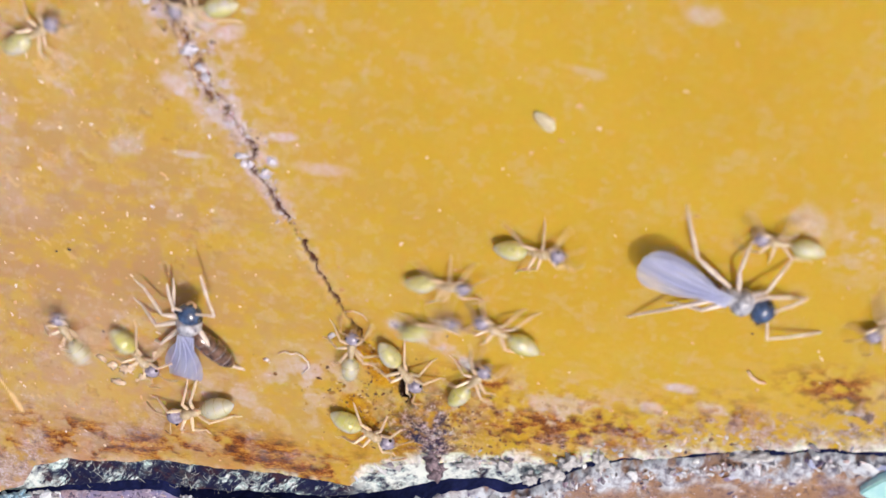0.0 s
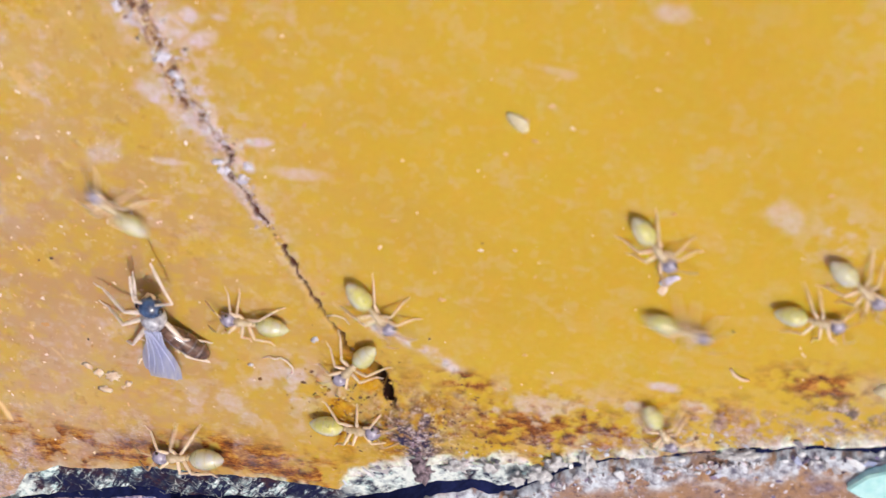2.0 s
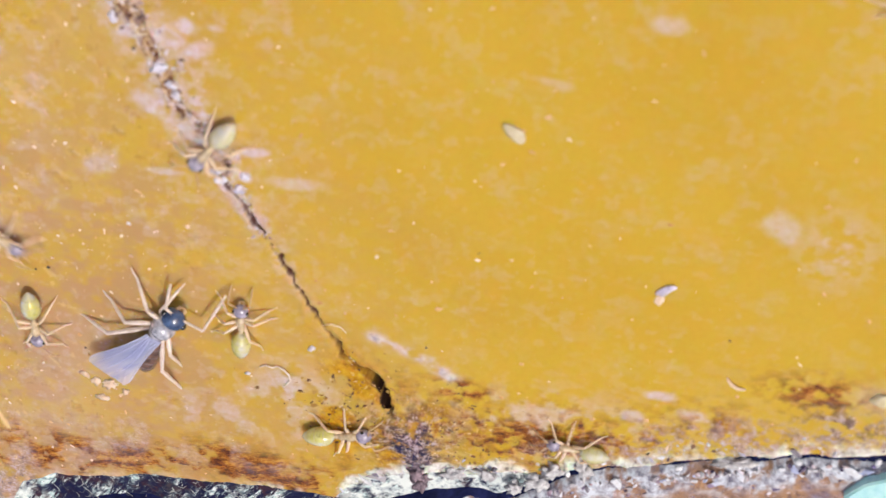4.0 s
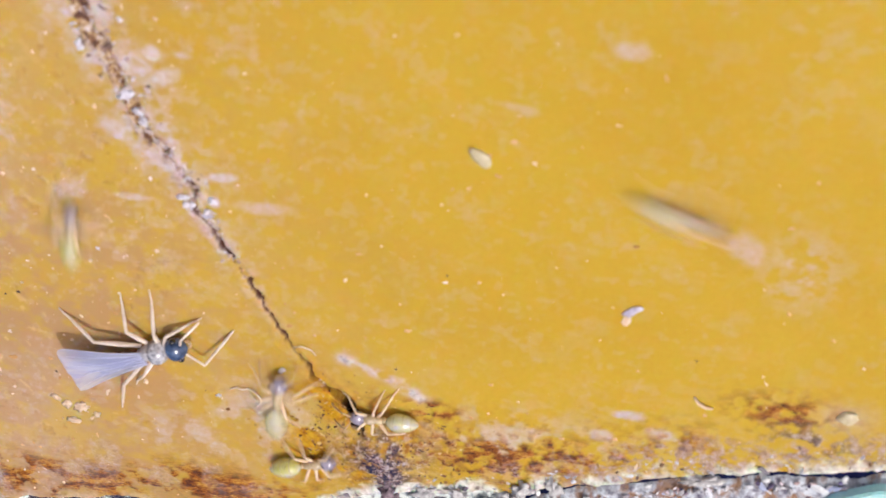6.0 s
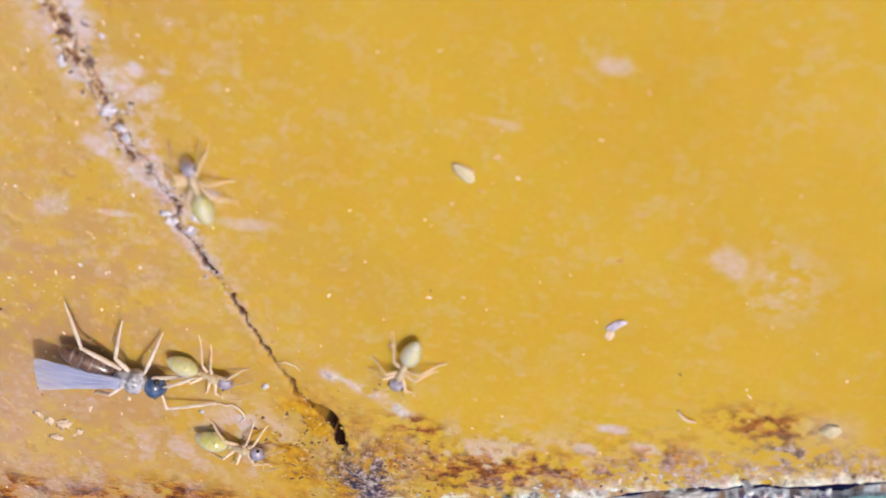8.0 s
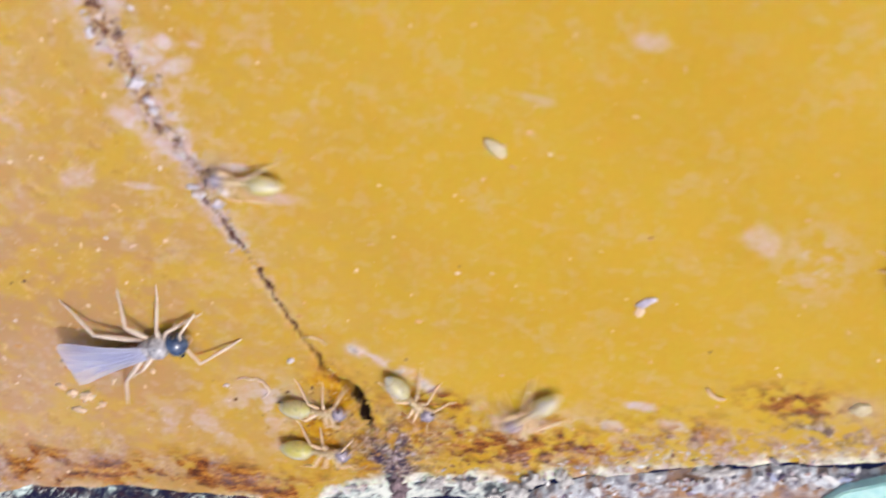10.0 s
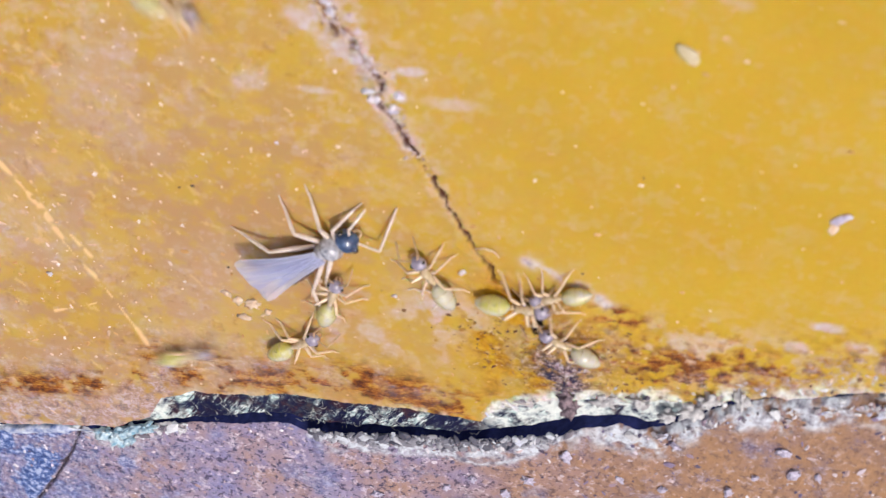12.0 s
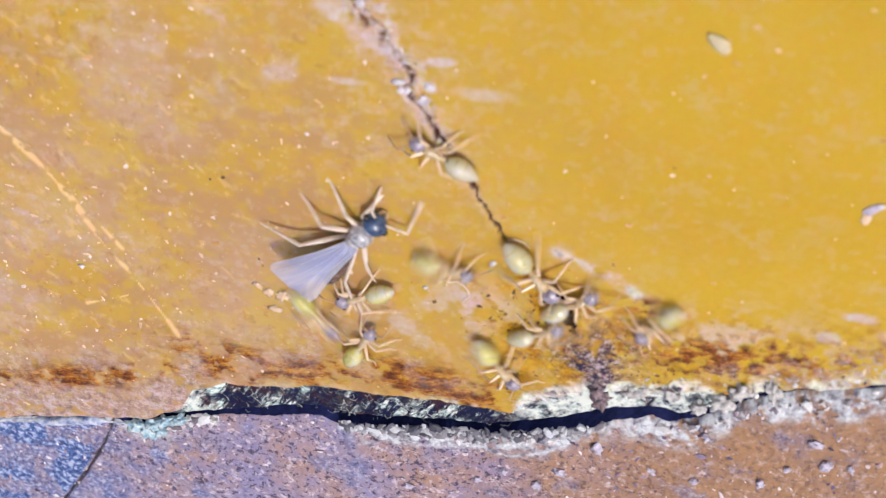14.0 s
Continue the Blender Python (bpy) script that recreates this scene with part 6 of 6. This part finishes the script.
            [0.00, 1.33, -0.40, 154, 0],
            [0.25, -0.65, -0.93, 190, 0],
            [0.50, -2.91, -1.15, 261, 0],
            [0.62, -2.02, -0.71, 326, 0],
            [0.75, -1.13, -0.27, 390, 0],
            [1.00, -0.07, 0.49, 350, 0],
            [1.10, -0.37, 0.12, 291, 0],
            [1.20, -0.67, -0.24, 232, 0],
            [1.35, -1.02, -0.70, 292, 0],
            [1.50, -1.36, -1.16, 352, 0],
            [2.00, -1.81, -0.17, 309, 0],
            [2.10, -3.30, 0.10, 253, 0],
            [2.20, -4.79, 0.37, 197, 0],
            [2.30, -6.29, 0.63, 141, 0],
            [2.40, -7.33, 4.29, 116, 0],
            [2.50, -8.60, 5.44, 136, 0],
            [2.60, -10.32, 6.23, 190, 0],
            [2.70, -11.22, 4.99, 255, 0],
            [4.70, -12.55, -2.40, 286, 0],
            [4.80, -11.35, -0.57, 351, 0],
            [4.90, -10.16, 1.26, 416, 0],
            [5.00, -9.26, 2.48, 410, 0],
            [5.20, -9.13, 4.43, 453, 0],
            [5.30, -9.55, 7.30, 461, 0],
            [5.40, -9.81, 8.02, 424, 0],
            [5.50, -8.51, 9.45, 404, 0],
            [5.60, -7.87, 11.57, 428, 0],
            [6.00, -6.20, 15.16, 391, 0],
            [8.00, -3.92, 15.21, 345, 0],
            [10.00, -1.64, 15.25, 298, 0],
            [10.38, -3.78, 10.69, 247, 0],
            [10.44, -4.72, 8.33, 203, 0],
            [10.50, -5.67, 5.96, 159, 0],
            [10.60, -6.34, 5.69, 177, 0],
            [10.70, -10.50, 6.19, 193, 0],
            [10.80, -13.14, 4.14, 251, 0],
            [10.90, -13.20, -1.59, 267, 0],
            [11.00, -13.86, -8.16, 261, 0],
            [11.05, -14.20, -8.06, 206, 0],
            [11.10, -14.54, -7.96, 151, 0],
            [11.20, -16.40, -6.74, 99, 0],
            [11.30, -15.36, -2.70, 66, 0],
            [11.38, -13.20, 0.31, 22, 0],
            [11.41, -12.95, -0.66, -29, 0],
            [11.45, -12.71, -1.64, -80, 0],
            [11.50, -12.84, -1.80, -80, 0],
            [11.55, -12.76, -2.20, -49, 0],
            [11.60, -11.69, -3.12, -40, 0],
            [11.70, -9.82, -4.69, -38, 0],
            [11.80, -8.58, -5.54, -51, 0],
            [11.90, -8.80, -5.60, -7, 0],
            [12.00, -9.03, -5.66, 36, 0],
            [12.20, -7.89, -5.81, 4, 0],
            [12.30, -5.99, -5.45, 19, 0],
            [12.40, -4.18, -4.51, 30, 0],
            [12.50, -2.95, -3.73, -14, 0],
            [12.60, -1.72, -2.95, -58, 1],
            [12.90, -1.72, -2.95, -58, 1],
            [12.95, -1.80, -2.30, -4, 0],
            [13.00, -1.88, -1.66, 50, 0],
            [13.05, -1.95, -1.01, 104, 0],
            [13.20, -2.85, 1.46, 122, 0],
            [13.30, -5.76, 5.10, 126, 0],
            [13.40, -6.75, 6.76, 139, 0],
            [13.50, -7.57, 6.67, 188, 0],
            [13.60, -10.88, 4.69, 242, 0],
            [13.70, -11.48, -0.62, 273, 0],
            [13.85, -10.47, -3.49, 297, 0],
            [14.00, -9.27, -4.90, 308, 0],
        ],
        [
            [0.00, -1.72, -2.95, -58, 1],
            [0.10, -2.57, -3.21, -119, 0],
            [0.20, -3.42, -3.47, -181, 0],
            [0.40, -5.42, -2.89, -178, 0],
            [0.45, -5.59, -3.21, -111, 0],
            [0.50, -5.75, -3.54, -44, 0],
            [0.75, -5.25, -4.60, -13, 0],
            [1.00, -4.81, -3.75, -10, 0],
            [1.20, -3.02, -3.23, 29, 0],
            [1.40, -1.94, -2.18, 12, 0],
            [1.70, -1.72, -2.95, -58, 1],
            [14.00, -1.72, -2.95, -58, 1],
        ],
        [
            [0.00, -11.73, 7.70, 36, 0],
            [0.05, -11.68, 7.85, 86, 0],
            [0.10, -11.64, 8.01, 136, 0],
            [0.25, -12.93, 8.86, 139, 0],
            [0.40, -14.22, 10.22, 179, 0],
            [14.00, -24.75, 9.13, 186, 0],
        ],
        [
            [0.00, -12.16, -3.14, 112, 0],
            [0.07, -12.18, -3.38, 58, 0],
            [0.13, -12.20, -3.62, 4, 0],
            [0.20, -12.22, -3.86, -50, 0],
            [0.35, -10.97, -4.56, -44, 0],
            [0.50, -10.37, -5.64, -18, 0],
            [0.65, -9.83, -6.80, -92, 0],
            [0.85, -10.56, -11.93, -118, 0],
            [14.00, -25.44, -36.58, -121, 0],
        ],
        [
            [0.00, -9.90, -3.63, -51, 0],
            [0.20, -10.31, -4.14, 0, 0],
            [0.35, -9.24, -3.63, 7, 0],
            [0.50, -8.34, -3.89, -1, 0],
            [0.75, -7.05, -3.07, 37, 0],
            [1.00, -5.69, -1.90, 63, 0],
            [1.10, -5.65, -1.46, 105, 0],
            [1.20, -5.61, -1.02, 148, 0],
            [1.50, -6.43, -1.43, 179, 0],
            [2.00, -5.72, -1.20, 177, 0],
            [2.15, -5.67, -1.37, 246, 0],
            [2.30, -5.63, -1.54, 314, 0],
            [2.37, -5.30, -1.79, 374, 0],
            [2.43, -4.97, -2.05, 433, 0],
            [2.50, -4.64, -2.30, 492, 0],
            [2.70, -5.77, -1.42, 492, 0],
            [4.80, -5.83, -0.99, 424, 0],
            [4.87, -5.77, -1.05, 484, 0],
            [4.93, -5.71, -1.11, 543, 0],
            [5.00, -5.65, -1.17, 603, 0],
            [5.50, -5.87, -1.37, 554, 0],
            [5.60, -5.32, -1.21, 526, 0],
            [5.75, -6.81, -1.13, 521, 0],
            [5.90, -9.22, 0.16, 486, 0],
            [6.00, -9.69, 2.86, 440, 0],
            [6.10, -8.21, 5.94, 435, 0],
            [6.20, -8.31, 8.01, 488, 0],
            [6.25, -9.05, 8.00, 528, 0],
            [6.30, -9.78, 7.99, 569, 0],
            [6.40, -12.04, 5.94, 611, 0],
            [6.50, -12.52, -0.09, 636, 0],
            [6.70, -11.21, -1.49, 674, 0],
            [7.00, -10.06, -2.62, 744, 0],
            [7.50, -9.31, -3.49, 730, 0],
            [7.60, -8.60, -4.28, 659, 0],
            [7.70, -7.89, -5.06, 589, 0],
            [8.30, -16.11, -11.29, 527, 0],
            [11.20, -22.14, -1.79, 456, 0],
            [11.38, -17.45, 1.27, 392, 0],
            [11.50, -15.04, 2.61, 439, 0],
            [11.60, -15.62, 4.62, 461, 0],
            [11.72, -15.96, 7.21, 485, 0],
            [14.00, -20.04, 10.94, 498, 0],
        ],
        [
            [0.00, 13.64, 9.74, 156, 0],
            [0.80, 11.44, 10.71, 167, 0],
            [0.90, 9.84, 10.62, 193, 0],
            [0.95, 8.76, 10.23, 266, 0],
            [1.00, 7.68, 9.83, 338, 0],
            [1.03, 6.80, 9.92, 278, 0],
            [1.07, 5.92, 10.00, 219, 0],
            [1.10, 5.04, 10.09, 159, 0],
            [1.15, 3.77, 10.94, 85, 0],
            [1.20, 2.51, 11.78, 10, 0],
            [6.00, 16.33, 12.11, -51, 0],
            [9.18, 13.54, 6.79, -91, 0],
            [12.35, 10.74, 1.48, -130, 0],
            [12.60, 7.17, 1.26, -175, 0],
            [12.80, 3.93, 0.90, -153, 0],
            [12.85, 4.01, 0.30, -103, 0],
            [12.90, 4.09, -0.29, -53, 0],
            [13.00, 5.03, -0.55, -81, 0],
            [13.10, 5.75, -1.45, -124, 0],
            [13.30, 4.25, -1.69, -173, 0],
            [13.40, 3.88, -1.67, -214, 0],
            [13.50, 1.41, 0.21, -202, 0],
            [13.60, -0.12, 1.22, -194, 0],
            [13.70, -1.78, 1.03, -133, 0],
            [13.80, -1.65, -0.44, -64, 0],
            [13.90, -0.42, -1.74, -45, 0],
            [13.95, 0.31, -2.42, -86, 0],
            [14.00, 1.03, -3.10, -128, 0],
        ],
        [
            [0.00, -5.39, 13.97, -59, 0],
            [2.20, -4.53, 12.52, -68, 0],
            [2.32, -4.10, 10.74, -79, 0],
            [2.40, -3.59, 7.68, -79, 0],
            [2.50, -3.44, 7.43, -19, 0],
            [2.60, -3.35, 7.54, -75, 0],
            [2.70, -3.25, 7.65, -131, 0],
            [4.70, -7.44, 2.85, -126, 0],
            [4.80, -7.41, 2.41, -85, 0],
            [4.90, -7.37, 1.96, -45, 0],
            [5.00, -7.17, 2.05, -51, 0],
            [5.10, -5.39, 1.18, -34, 0],
            [5.20, -3.49, -0.40, -55, 0],
            [5.30, -3.27, -1.88, -67, 0],
            [5.50, -2.50, -2.68, -34, 0],
            [5.70, -1.72, -2.95, -58, 1],
            [6.55, -1.72, -2.95, -58, 1],
            [6.60, -2.52, -2.44, -117, 0],
            [6.65, -3.32, -1.93, -176, 0],
            [6.70, -4.12, -1.41, -236, 0],
            [6.80, -3.58, -0.22, -309, 0],
            [6.90, -1.84, 1.38, -322, 0],
            [7.00, -0.00, 2.62, -300, 0],
            [7.10, -0.27, 4.17, -259, 0],
            [7.20, -0.37, 4.46, -309, 0],
            [7.30, 0.15, 4.68, -315, 0],
            [7.40, 1.79, 6.64, -334, 0],
            [7.50, 5.95, 7.46, -375, 0],
            [7.60, 11.90, 4.75, -382, 0],
            [7.70, 14.53, 3.92, -370, 0],
            [8.20, 18.24, 3.61, -397, 0],
            [8.85, 17.71, 2.77, -458, 0],
            [9.50, 17.17, 1.94, -519, 0],
            [9.80, 7.60, -0.38, -526, 0],
            [9.90, 5.08, -1.07, -514, 0],
            [10.00, 3.39, -2.48, -492, 0],
            [10.10, 1.89, -3.16, -539, 0],
            [10.25, -0.32, -2.53, -543, 0],
            [10.35, -1.02, -2.74, -481, 0],
            [10.45, -1.72, -2.95, -418, 1],
            [11.20, -1.72, -2.95, -418, 1],
            [11.25, -2.27, -3.00, -468, 0],
            [11.30, -2.81, -3.04, -518, 0],
            [11.35, -3.36, -3.09, -568, 0],
            [11.43, -3.34, -2.59, -633, 0],
            [11.50, -3.33, -2.09, -697, 0],
            [11.75, -4.00, -2.00, -648, 0],
            [12.00, -4.66, -1.92, -598, 0],
            [12.50, -4.68, -1.43, -616, 0],
            [13.00, -4.16, -0.55, -635, 0],
            [13.50, -5.48, 1.07, -598, 0],
            [14.00, -5.18, 2.26, -570, 0],
        ],
    ]
    for thing, rows, bend in ((queen, queen_rows, queen_bend), (rival, rival_rows, rival_bend)):
        walk(thing, [place(*r) for r in rows])
        gait(thing, rows, 1.5, 6)
        for c in thing.children:
            home = Matrix.Translation(c.location)
            if c.name.startswith("gaster"):
                walk(c, [(t, home @ pose(0, 0, 0, 0, 0, yaw)) for t, yaw, _, _ in bend])
            elif "wing" in c.name:
                side, share = (1 if c.location.y > 0 else -1), (1.0 if c.name.startswith("fore") else 0.75)
                walk(c, [(t, home @ pose(0, 0, 0, 0, 0, swing - side * share * sweep)) for t, _, swing, sweep in bend])
    for thing, rows in zip(colony, paths):
        walk(thing, [place(*r) for r in rows])
        gait(thing, rows, 1.1, 17)


motions()
